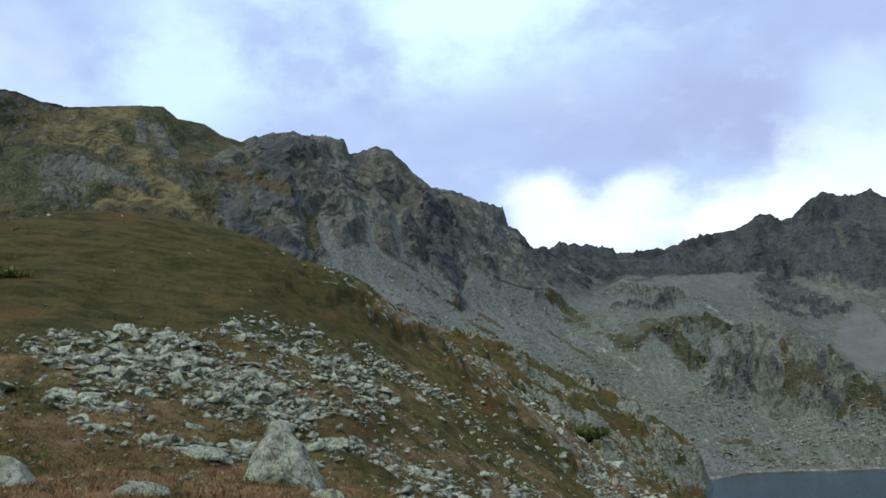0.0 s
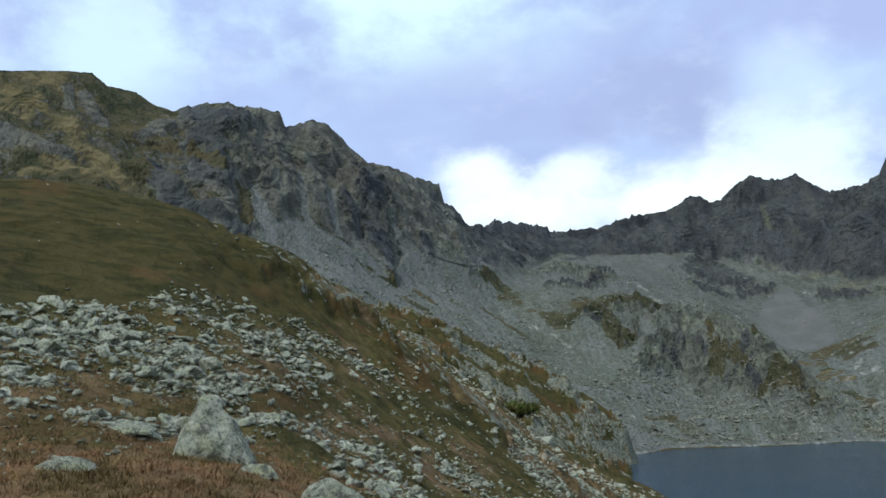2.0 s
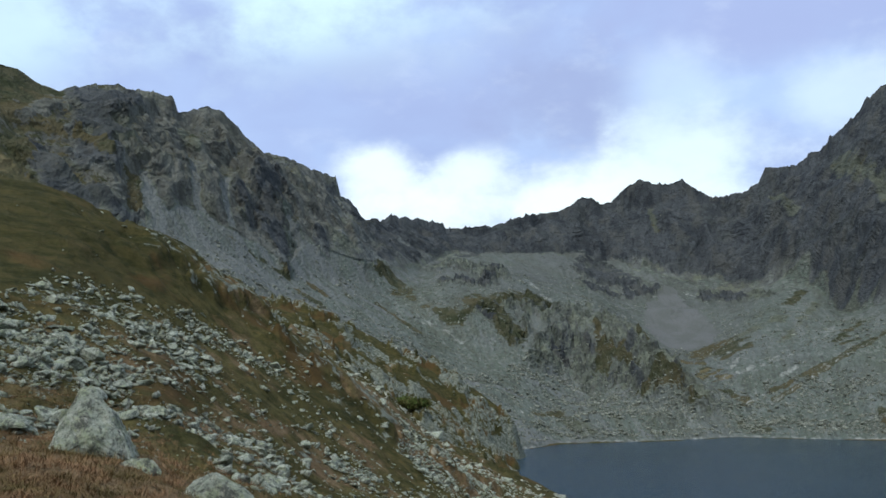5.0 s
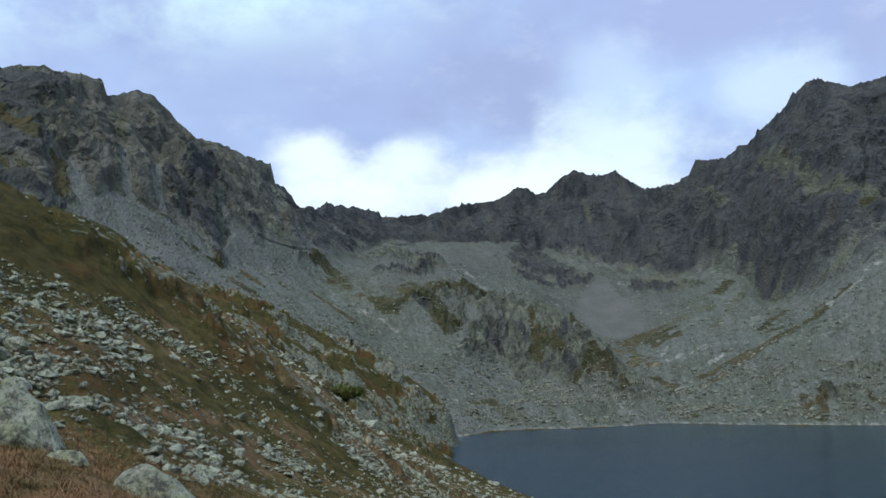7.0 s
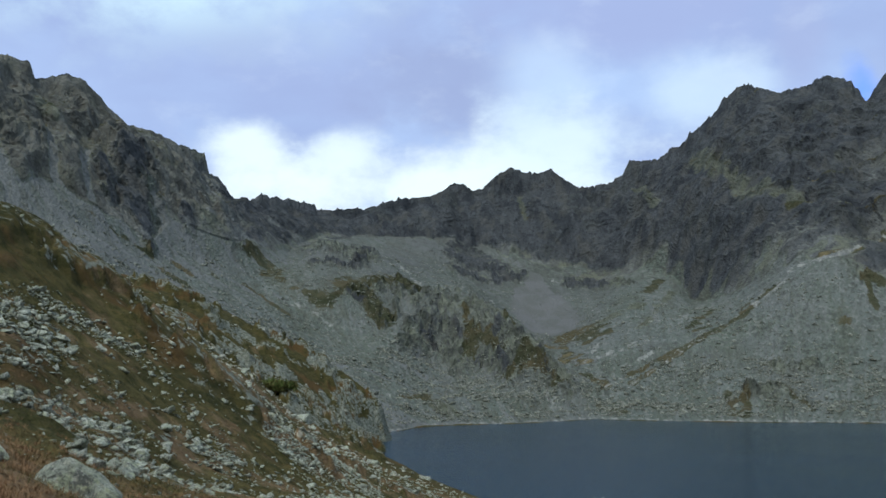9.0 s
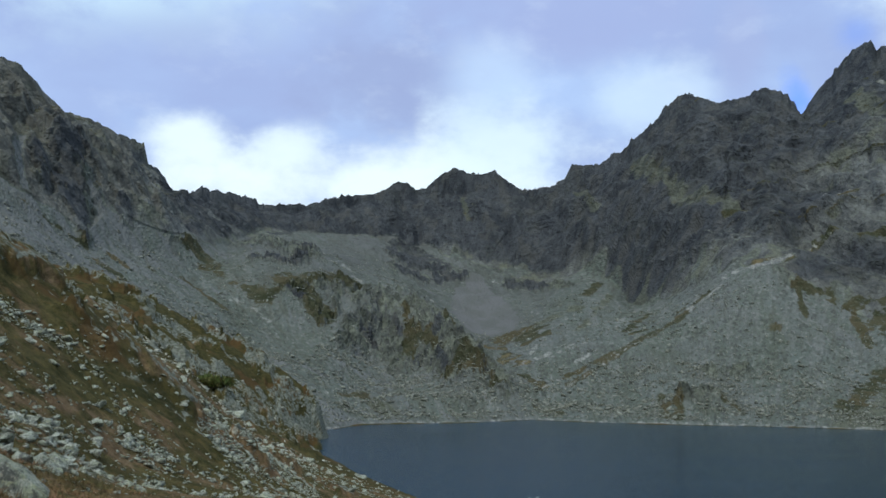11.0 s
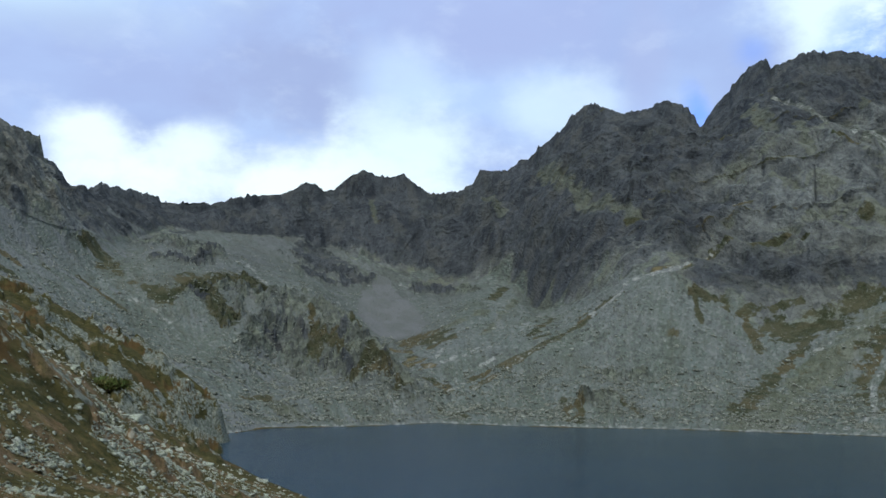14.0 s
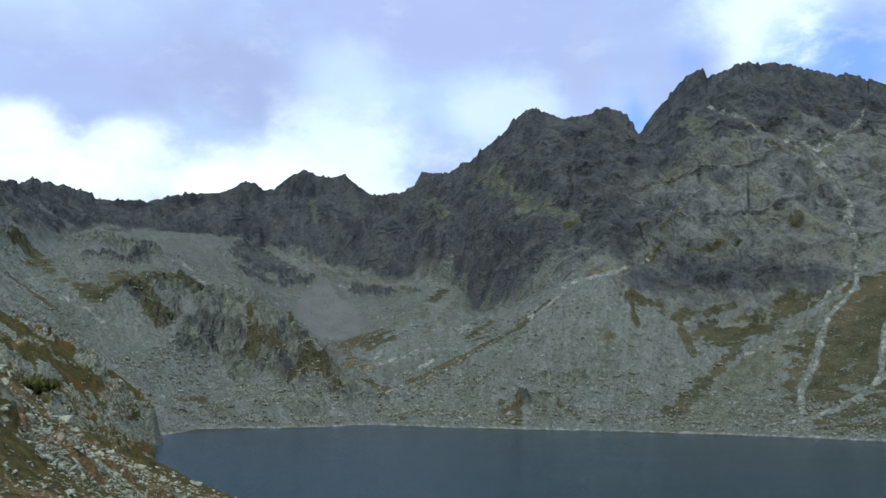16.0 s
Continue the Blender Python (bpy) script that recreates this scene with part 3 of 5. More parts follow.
def plain_form():
    """The valley without its crags and cover: reach, height and zone of each point of a grid (rows outwards, columns round)."""
    bear = BEARINGS
    knots_r, knots_z = [np.full_like(bear, -0.05)], [np.full_like(bear, EYE[2] - 1.65)]
    for i, line in enumerate(LINES):
        r, z = along(line, bear, 0.0 if i == 14 else 0.25 if i in (3, 7, 9, 13) else 0.5)
        knots_r.append(np.maximum(r, knots_r[-1] + 1.0))
        knots_z.append(z)
    kr, kz = np.array(knots_r), np.array(knots_z)
    jag = (2.6 - 5.5 * np.abs(smooth_noise(bear * 1.9, 0.5, 0.5, 90)) - 4.0 * np.abs(smooth_noise(bear * 4.3, 0.5, 0.5, 91))
           + 1.6 * np.round(1.5 * smooth_noise(bear * 3.1, 0.5, 0.5, 92)))
    jag = jag + (1.6 - 5.0 * np.abs(smooth_noise(bear * 8.5, 0.5, 0.5, 93))) * ease(bear, 5, 12)
    kz[15] += jag * (0.2 + 0.3 * ease(bear, -33, -27) + 0.35 * ease(bear, -17, -10))
    kz[15] += 3.2 * ease(smooth_noise(bear * 7.0, 0.5, 0.5, 94), 0.15, 0.7) * ease(np.abs(smooth_noise(bear * 16.0, 0.5, 0.5, 96)), 0.5, 0.1) * ease(bear, -17, -10)
    slope = np.diff(kz, axis=0) / np.diff(kr, axis=0)
    tangent = np.zeros_like(kr)
    same = slope[1:] * slope[:-1] > 0
    tangent[1:-1] = np.where(same, 2 * slope[1:] * slope[:-1] / np.where(same, slope[1:] + slope[:-1], 1), 0)
    tangent[0], tangent[-1] = slope[0], slope[-1]
    calm_r, calm_z = along(LINES[14], bear, 1.6)
    rows_r, rows_z, marks, zone = [], [], [0], []
    for i, steps in enumerate(STEPS):
        for k in range(steps):
            u = k / steps
            dr = kr[i + 1] - kr[i]
            z = ((2 * u ** 3 - 3 * u ** 2 + 1) * kz[i] + (u ** 3 - 2 * u ** 2 + u) * dr * tangent[i]
                 + (3 * u ** 2 - 2 * u ** 3) * kz[i + 1] + (u ** 3 - u ** 2) * dr * tangent[i + 1])
            if i == 14:   # towards the foot of the walls the notches of the crest fade out
                keep = float(ease(u, 0.82, 0.99))
                crest_z, crest_r = kz[15] * keep + calm_z * (1 - keep), kr[15] * keep + calm_r * (1 - keep)
                z = kz[i] + (np.maximum(crest_z, kz[i] + 20) - kz[i]) * u
                dr = np.maximum(crest_r - kr[i], 30)
            rows_r.append(kr[i] + dr * u)
            rows_z.append(z)
            zone.append(i + u)
        marks.append(len(rows_r))
    for k, (out, down) in enumerate(((0, 0), (8, -4), (40, -30), (150, -120), (500, -220), (1800, -240))):
        rows_r.append(kr[15] + out)
        rows_z.append(kz[15] + np.maximum(down, -kz[15] + 5 * (5 - k)))
        zone.append(15 + k * 0.1)
    return np.array(rows_r), np.array(rows_z), np.array(zone)[:, None], marks, kr, kz


def landform():
    """The whole valley as one grid of points (rows outwards, columns round), with the row at which each line lies."""
    bear = BEARINGS
    r, z, zone, marks, kr, kz = plain_form()
    sin, cos = np.sin(np.radians(bear))[None], np.cos(np.radians(bear))[None]
    x, y = r * sin, r * cos

    # crags: buttresses, gullies and ledges on the walls above the scree
    u = np.clip(zone - 14, 0, 1)
    wall = slice(marks[14] - 30, marks[15])
    body = ease(zone, 13.93, 14.2) * (1 - 0.88 * ease(zone, 14.8, 15.0)) * (zone <= 15.001)
    X, Y, Z = x[wall], y[wall], z[wall]
    form = (x, y, z, bear, slice(marks[9], None))
    tear = fbm(x / 22, y / 22, z / 30, 4, 50)
    shred = 0.45 * tear + 0.4 * fbm(x / 7, y / 7, z / 7, 3, 51)
    tongue_of, slab, gloom, debris_sun = (spread(form, lines, shred) for lines in (SCREE_TONGUES, ROCK_RIBS, DARK_RIBS, DEBRIS_AND_SUN))
    sward, tint, gilt, pale_sun = (spread(form, lines, 1.2 * shred, 1.7, 0.3) for lines in (TURF_BANDS, GREEN_LEDGES, GOLD_TURF, PALE_RUNS))
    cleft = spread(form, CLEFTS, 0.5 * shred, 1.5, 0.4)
    apron_fan = spread(form, FINE_FANS, 0.25 * shred, 1.15, 0.85)
    knolls, mounds = spread(form, KNOLLS, 0.4 * shred, 1.3, 0.2), spread(form, MOUNDS, 0.0, 1.3, 0.1)
    trench = np.maximum(tongue_of, 0.7 * debris_sun)
    big = ridged(X / 88, Y / 88, Z / 420, 2, 10)
    fold = ridged(X / 38, Y / 38, Z / 80, 3, 14)
    bulge = (7 + 7 * ease(BEARINGS[None], -9, -15)) * big + 3.2 * fold
    warp = [smooth_noise(X / 34, Y / 34, Z / 50, 35 + k) for k in range(3)]
    for k, (ax, ay, az, size, deep) in enumerate(((1, 0.25, 0.12, 31, 6.0), (0.8, -0.6, 0.35, 17, 2.2), (0.85, 0.5, -0.3, 23, 3.0),
                                                  (0.9, 0.2, -0.45, 12, 1.1), (0.95, 0.2, 0.02, 53, 9.0), (0.7, 0.7, 0.2, 7.5, 0.5))):
        t = (ax * X + ay * Y + az * Z) / size + 0.45 * warp[k % 3] + 0.2 * warp[(k + 1) % 3]
        bulge += 0.6 * deep * (np.abs(t % 1 - 0.5) * 4 - 1)   # joint planes
    for size, tall, deep, seed in ((28, 46, 2.8, 33), (12, 20, 0.8, 37)):   # broken faces: steps between flat facets
        q = 2.6 * fbm(X / size, Y / size, Z / tall, 2, seed)
        bulge += deep * (np.floor(q) + ease(q % 1, 0.35, 0.6))
    ledge = Z - 0.28 * X + 16 * smooth_noise(X / 70, Y / 70, Z / 70, 41)
    shelf = ease(np.abs((ledge / 52) % 1 - 0.5), 0.44, 0.5)
    bulge += (2.0 + 3.5 * ease(BEARINGS[None], 17, 22)) * shelf
    bulge += (5 * slab + 8 * gloom * ease(bear[None], -8, -12) + 3 * gloom - 3.5 * trench - 4 * cleft)[wall]
    push = np.zeros_like(z)
    bulge *= (0.62 + 0.38 * ease(np.abs(bear[None] - 1), 9, 13)) * (1 - 0.45 * ease(bear[None], -25, -31))
    push[wall] = (bulge - 15 * ease(zone[wall], 14.55, 14.95)) * body[wall]
    r = r - 0.55 * push
    z = z + 0.45 * push
    lean = z[marks[15]] - (kz[15] - EYE[2]) / kr[15] * (r[marks[15]] - r)   # the walls lean back below their crest
    z = np.where((zone > 14) & (zone < 15), np.minimum(z, lean), z)

    # outcrops on the slopes: smoothed rock with blocky sides
    foot = ease(zone, 13.98, 13.8) * ease(zone, 9.9, 10.0)
    rocky = np.maximum(np.maximum(slab, gloom), knolls) * foot
    z = z + (6 * knolls + 5 * mounds + 2.5 * slab + 3.5 * gloom) * foot
    far = ease(zone, 9.0, 9.3) * (zone < 14.3)
    band = slice(marks[5], marks[15])
    rough = np.zeros_like(z)
    rough[band] = 0.7 * fbm(x[band] / 16, y[band] / 16, z[band] / 16, 3, 60)
    for ax, ay, size, deep in ((0.95, 0.3, 24, 1.2), (-0.6, 0.8, 17, 0.8), (0.8, -0.6, 11, 0.4)):
        t = (ax * x[band] + ay * y[band]) / size + 0.6 * rough[band]
        rough[band] += deep * (np.abs(t % 1 - 0.5) * 4 - 1)
    z = z + 2.8 * rough * rocky * (zone > 6)
    # rills run down the scree with the fall of the slope
    apron = slice(marks[10] - 4, marks[14] + 40)
    ax, ay = x[apron], y[apron]
    base = z[apron]
    fall = np.stack([np.gradient(base, axis=0), np.gradient(base, axis=1)], -1)
    jr, jc = np.stack([np.gradient(ax, axis=0), np.gradient(ay, axis=0)], -1), np.stack([np.gradient(ax, axis=1), np.gradient(ay, axis=1)], -1)
    det = jr[..., 0] * jc[..., 1] - jr[..., 1] * jc[..., 0]
    gx = (fall[..., 0] * jc[..., 1] - fall[..., 1] * jr[..., 1]) / det
    gy = (fall[..., 1] * jr[..., 0] - fall[..., 0] * jc[..., 0]) / det
    for k in range(6):
        gx = (gx + np.roll(gx, 3, 0) + np.roll(gx, -3, 0) + np.roll(gx, 6, 1) + np.roll(gx, -6, 1)) / 5
        gy = (gy + np.roll(gy, 3, 0) + np.roll(gy, -3, 0) + np.roll(gy, 6, 1) + np.roll(gy, -6, 1)) / 5
    size = np.hypot(gx, gy) + 1e-6
    gx, gy = gx / size, gy / size
    flow = 0
    for k in range(-9, 10):
        px, py = ax + gx * k * 4.5, ay + gy * k * 4.5
        flow = flow + smooth_noise(px / 4.2, py / 4.2, 0.5, 70) + 0.8 * smooth_noise(px / 11, py / 11, 0.5, 72)
    rill = np.zeros_like(z)
    rill[apron] = flow / 6.5 * (1 - 0.75 * ease(bear[None], 8, 13))
    fan = ease(bear[None], -6, -13) * ease(zone, 10.8, 11.6) * ease(zone, 14.05, 14.0)
    fan = np.maximum(fan, 0.12 * ease(zone, 11.0, 12.2) * ease(zone, 14.05, 14.0))
    fan = np.maximum(fan, 0.6 * ease(bear[None], 11, 16) * ease(zone, 11.6, 12.8) * ease(zone, 14.02, 13.95))
    for ox, oy, wide, rise in CONES:
        z = z + rise * np.clip(1 - np.hypot(x - ox, y - oy) / wide, 0, 1) * ease(zone, 14.05, 13.9)
        fan = np.maximum(fan, 0.4 * ease(np.hypot(x - ox, y - oy) / wide + 0.2 * tear, 1.15, 0.8))
    z = z + far * (0.5 * rill + 0.35 * fbm(x / 7, y / 14, 0.5, 3, 71))

    # cape and near slope: knobs of rock in the turf
    cape = ease(zone, 5.6, 6.2) * ease(zone, 8.3, 7.9)
    knob = fbm(x / 11, y / 11, z / 8, 4, 80)
    crag = ease(knob, 0.0, 0.3) * cape * ease(bear[None], -0.9, -1.8)
    z = z + (crag * (2.0 + 1.4 * rough) + cape * 0.8 * fbm(x / 6, y / 6, 0.5, 3, 81)) * ease(bear[None], -0.9, -1.8)
    near = ease(zone, 0.3, 1.0) * ease(zone, 5.6, 5.0)
    hummock = 0.5 * fbm(x / 9, y / 9, 0.5, 3, 82) + 0.2 * fbm(x / 1.3, y / 1.3, 0.5, 2, 83)
    edge = ease(zone, 3.0, 3.6) * ease(zone, 4.7, 4.1) * ease(bear[None], -33, -19)
    scarp = ease(fbm(x / 7, y / 7, z / 5, 4, 84), 0.1, 0.55) * edge
    z = z + near * hummock + 1.7 * scarp

    x, y = r * sin, r * cos
    grid = np.stack([x, y, z], -1)
    du, dv = np.gradient(grid, axis=0), np.gradient(grid, axis=1)
    nrm = np.cross(dv, du)
    size = np.linalg.norm(nrm, axis=-1) + 1e-9
    steep = np.abs(nrm[..., 2]) / size

    # what covers the ground: bare rock, turf, pale debris with sunlit patches painted in
    mottle = fbm(x / 60, y / 60, z / 60, 3, 85)
    here = (x, y, z, bear, slice(0, marks[9]))
    frayed = 0.5 * fbm(x / 9, y / 9, z / 6, 3, 98)
    outcrop, brow = spread(here, CAPE_CRAGS, frayed), spread(here, SCARP_BROWS, frayed)
    golden, pale_near = spread(here, GOLD_SWARDS, frayed, 1.5, 0.5), spread(here, PALE_GROUND, frayed, 1.5, 0.5)
    olive = spread(here, OLIVE_SWARDS, frayed, 1.5, 0.5)
    gully = np.zeros_like(z)
    gully[wall] = big + 0.35 * fold
    tongue = 0.12 * smooth_noise(x / 45, y / 45, z / 160, 88) + 0.12 * smooth_noise(x / 14, y / 14, z / 60, 89)
    rock = ease(zone + tongue, 13.9, 14.08) * np.maximum(ease(steep, 0.97, 0.86), ease(zone, 14.1, 14.3) * ease(np.abs(bear[None] - 9), 23, 20)) * np.maximum(ease(gully, -0.95, -0.65), ease(zone, 14.2, 14.35) * ease(np.abs(bear[None] - 9), 23, 20))
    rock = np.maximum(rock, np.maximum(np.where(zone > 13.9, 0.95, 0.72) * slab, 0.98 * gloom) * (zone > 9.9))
    rock = np.maximum(rock, 0.7 * knolls * foot * ease(steep, 0.99, 0.86)) * (1 - 0.95 * trench)
    rock = np.maximum(rock, crag * 0.62)
    rock = np.maximum(np.maximum(rock, scarp * 0.6), np.maximum(0.78 * outcrop, 0.42 * brow))
    turf = np.zeros_like(z)
    west = ease(bear[None] + 4 * mottle, -24, -31)
    turf = np.maximum(turf, west * ease(zone, 14.0, 14.1) * (0.6 + 0.4 * ease(steep, 0.45, 0.75) + 0.4 * mottle
                                                             - 0.35 * ease(np.abs(zone - 14.38 - 0.1 * mottle), 0.16, 0.08)))
    turf = np.maximum(turf, 0.44 * ease(zone, 14.05, 14.2) * ease(steep, 0.45, 0.75) * ease(mottle, -0.4, 0.3) * ease(bear[None], -8, -14))
    shelves = np.zeros_like(z)
    shelves[wall] = shelf * ease(BEARINGS[None], 17, 24) * ease(zone[wall], 14.05, 14.2)
    turf = np.maximum(turf, (0.38 + 0.3 * mottle) * shelves)
    turf = np.maximum(turf * (1 - 0.9 * np.maximum(slab, gloom)), np.maximum(np.maximum(0.8 * sward, 0.2 * tint), 0.75 * gilt)) * (1 - trench)
    pale = np.zeros_like(z)
    verge = np.zeros_like(z)   # golden turf beside the path, partly sunlight put into its colour
    for ox, oy, ex, ey, wide in PATH_STRIP:
        verge = np.maximum(verge, ease(band_distance(x, y, ox, oy, ex, ey) / wide + 0.5 * tear, 3.5, 1.0) * (zone > 4.8) * (zone < 8))
    wander = smooth_noise(x / 30, y / 30, 0.5, 86)
    for ox, oy, ex, ey, wide in PATH_STRIP:
        d = band_distance(x + wide * 1.2 * wander, y, ox, oy, ex, ey) / wide
        pale = np.maximum(pale, 0.5 * ease(d + 1.1 * shred, 1.9, 0.2))
    pale = np.maximum(pale, np.maximum(0.5 * pale_sun, 0.52 * debris_sun) * (zone > 9.9))
    pale = np.maximum(pale, 0.5 * ease(zone, 9.98, 10.0) * ease(z, 1.6, 0.6) * (zone < 10.6))
    pale = np.where(zone < 9, np.maximum(0.5 * pale, 0.75 * pale_near), np.maximum(pale * ease(rock, 0.9, 0.4), 0.55 * pale_sun * (zone > 14)))
    rust = ease(zone, 1.35, 0.85) * ease(bear[None] + 5 * mottle, -12, -21)   # the dry red grass of the terrace
    turf = np.where(zone < 9, np.maximum(0.45 * rust + 0.5, 0) - 0.2 * ease(zone, 5.0, 6.0) + 0.2 * verge + 0.2 * golden - 0.28 * brow - 0.3 * olive - 0.06 * ease(zone, 1.3, 1.7) + 0.1 * ease(bear[None], -25, -17) * ease(zone, 2.9, 3.4) * ease(zone, 4.6, 4.0) - 0.3 * ease(zone, 2.6, 3.3) * ease(zone, 4.5, 4.0) * ease(bear[None] + 6 * mottle, -20, -30), turf)
    block = np.zeros_like(z)
    strip = slice(0, marks[6])
    block[strip] = fbm(x[strip] / 16, y[strip] / 16, 0.5, 4, 87)
    field = ease(zone, 1.2, 1.9) * ease(zone, 3.35, 2.75)
    litter = spread(here, BLOCK_BANDS, 0.8 * block, 1.5, 0.5) * (zone < 5.6) * (zone > 0.9)
    rock = np.where(zone < 9, np.maximum(rock, 0.42 * litter), rock)
    area = size
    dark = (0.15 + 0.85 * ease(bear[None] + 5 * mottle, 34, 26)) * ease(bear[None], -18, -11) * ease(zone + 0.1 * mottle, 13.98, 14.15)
    dark = np.maximum(dark, ease(zone + 0.12 * mottle, 14.62, 14.78) * ease(bear[None], -4, 2))   # the upper walls darker still: cloud shadow put into the rock's colour
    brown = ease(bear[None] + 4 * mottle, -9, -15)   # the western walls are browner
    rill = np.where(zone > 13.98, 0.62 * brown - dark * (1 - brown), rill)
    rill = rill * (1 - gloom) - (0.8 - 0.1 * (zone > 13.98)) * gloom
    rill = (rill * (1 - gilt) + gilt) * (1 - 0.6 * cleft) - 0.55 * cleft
    # tint channels: green ledges, painted shade of the upper bench, fine fans
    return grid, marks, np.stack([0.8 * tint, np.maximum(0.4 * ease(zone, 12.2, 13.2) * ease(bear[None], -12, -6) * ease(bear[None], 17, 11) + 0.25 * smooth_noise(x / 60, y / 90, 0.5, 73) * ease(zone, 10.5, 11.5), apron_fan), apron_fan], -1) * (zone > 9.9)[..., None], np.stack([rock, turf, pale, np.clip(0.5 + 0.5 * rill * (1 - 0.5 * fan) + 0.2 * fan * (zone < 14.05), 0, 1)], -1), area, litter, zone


# Features of the walls and slopes, each a broken line in space: half width, then x, y, z of its corners, in metres.
GOLD_TURF_WEST = [(7.9, -433, 504, 243, -414, 526, 240, -365, 515, 199, -331, 500, 170, -310, 505, 154), (7.6, -434,
    507, 245, -413, 557, 259), (4.1, -360, 481, 173, -344, 490, 171, -320, 492, 157), (3.5, -363, 465, 162, -351,
    477, 165), (13.2, -422, 499, 230, -404, 514, 224), (6.9, -373, 525, 211, -336, 507, 177)]
GOLD_TURF_NORTH = [(7.0, 123, 727, 35, 135, 694, 34), (3.1, 114, 789, 48, 135, 775, 45)]
GOLD_TURF_EAST = [(2.9, 356, 768, 124, 386, 759, 126), (2.6, 400, 772, 136, 438, 779, 151)]
GOLD_TURF = GOLD_TURF_WEST + GOLD_TURF_NORTH + GOLD_TURF_EAST
ROCK_RIBS_WEST = [(8.0, -400, 468, 189, -382, 484, 188), (5.6, -388, 513, 213, -370, 522, 207), (5.3, -372, 486,
    184, -357, 493, 180), (4.6, -385, 453, 166, -378, 456, 164), (6.5, -395, 569, 251, -367, 548, 219), (4.2, -405,
    562, 256, -388, 541, 231), (6.0, -348, 572, 213, -349, 609, 230), (13.1, -319, 681, 255, -295, 673, 231, -256,
    613, 166), (10.0, -291, 759, 267, -267, 785, 243, -257, 801, 235), (14.4, -216, 809, 190, -186, 836, 166, -162,
    842, 147), (17.3, -127, 1032, 170, -98, 1097, 179, -46, 936, 141)]
ROCK_RIBS_NORTH = [(4.8, -55, 758, 91, -34, 776, 94), (3.6, -9, 800, 93, -13, 741, 68), (11.5, 0, 708, 49, 24, 752,
    66), (11.2, 35, 727, 47, 42, 692, 29), (10.1, 70, 707, 52, 87, 658, 34), (11.1, 61, 684, 34, 73, 632, 24), (6.7,
    -65, 941, 142, -45, 866, 126), (8.4, -28, 786, 97, 2, 818, 97), (5.0, 5, 772, 80, 15, 805, 92), (9.7, 199, 1130,
    134, 246, 1166, 145, 254, 1089, 129), (7.1, 217, 1126, 132, 258, 1060, 126), (3.9, -27, 754, 78, -21, 725, 61),
    (4.1, 0, 808, 94, 6, 765, 78)]
ROCK_RIBS_EAST = [(4.3, 202, 542, 9, 220, 530, 9), (3.8, 242, 597, 26, 265, 591, 29)]
ROCK_RIBS = ROCK_RIBS_WEST + ROCK_RIBS_NORTH + ROCK_RIBS_EAST
# ribs of rock that also carry painted shade: gloom darkens the stone along them
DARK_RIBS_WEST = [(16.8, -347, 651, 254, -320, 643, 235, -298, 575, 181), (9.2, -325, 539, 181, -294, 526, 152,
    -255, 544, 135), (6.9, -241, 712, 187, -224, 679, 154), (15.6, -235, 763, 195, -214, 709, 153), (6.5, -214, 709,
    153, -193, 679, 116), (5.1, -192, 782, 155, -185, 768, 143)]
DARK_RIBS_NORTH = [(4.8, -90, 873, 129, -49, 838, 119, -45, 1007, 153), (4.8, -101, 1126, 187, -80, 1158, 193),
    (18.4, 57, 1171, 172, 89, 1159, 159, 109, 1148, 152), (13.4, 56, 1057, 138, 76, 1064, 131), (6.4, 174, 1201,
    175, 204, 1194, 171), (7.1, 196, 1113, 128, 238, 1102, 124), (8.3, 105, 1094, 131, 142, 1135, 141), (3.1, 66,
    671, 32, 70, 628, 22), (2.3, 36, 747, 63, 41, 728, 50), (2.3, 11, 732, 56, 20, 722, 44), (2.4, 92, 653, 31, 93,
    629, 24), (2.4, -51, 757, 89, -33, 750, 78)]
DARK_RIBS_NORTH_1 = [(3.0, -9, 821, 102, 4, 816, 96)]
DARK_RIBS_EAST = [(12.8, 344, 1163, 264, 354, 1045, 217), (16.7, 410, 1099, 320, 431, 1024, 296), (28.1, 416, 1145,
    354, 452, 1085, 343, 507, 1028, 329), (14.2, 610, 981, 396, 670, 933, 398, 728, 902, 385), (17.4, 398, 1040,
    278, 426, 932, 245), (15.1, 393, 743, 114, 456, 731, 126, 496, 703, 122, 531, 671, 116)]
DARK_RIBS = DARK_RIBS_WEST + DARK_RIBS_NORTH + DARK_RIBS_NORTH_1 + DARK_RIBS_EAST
TURF_BANDS_WEST = [(4.8, -317, 588, 200, -288, 577, 178), (5.2, -275, 581, 169, -260, 557, 145), (7.9, -355, 557,
    212, -322, 524, 172), (3.4, -226, 626, 138, -192, 671, 112, -152, 626, 84), (2.2, -180, 694, 108, -163, 684,
    97), (2.8, -136, 754, 97, -88, 694, 66), (2.1, -164, 730, 108, -153, 723, 100), (7.5, -148, 846, 136, -135, 854,
    125, -113, 804, 105)]
TURF_BANDS_NORTH = [(7.6, -97, 768, 95, -69, 738, 82), (10.1, -55, 771, 98, -28, 799, 103, 1, 834, 102), (8.5, -33,
    761, 85, -21, 732, 65), (4.6, 46, 756, 73, 49, 714, 43), (4.5, 53, 729, 56, 68, 687, 40), (5.5, 83, 652, 31, 97,
    588, 14), (5.2, 80, 718, 58, 107, 786, 51), (6.1, 141, 809, 52, 163, 782, 58), (7.3, 137, 825, 54, 171, 803,
    64), (5.2, 79, 647, 29, 96, 604, 17), (4.8, 66, 625, 21, 83, 637, 26), (3.3, -1, 526, 12, 10, 521, 8), (3.6,
    123, 644, 23, 130, 602, 16)]
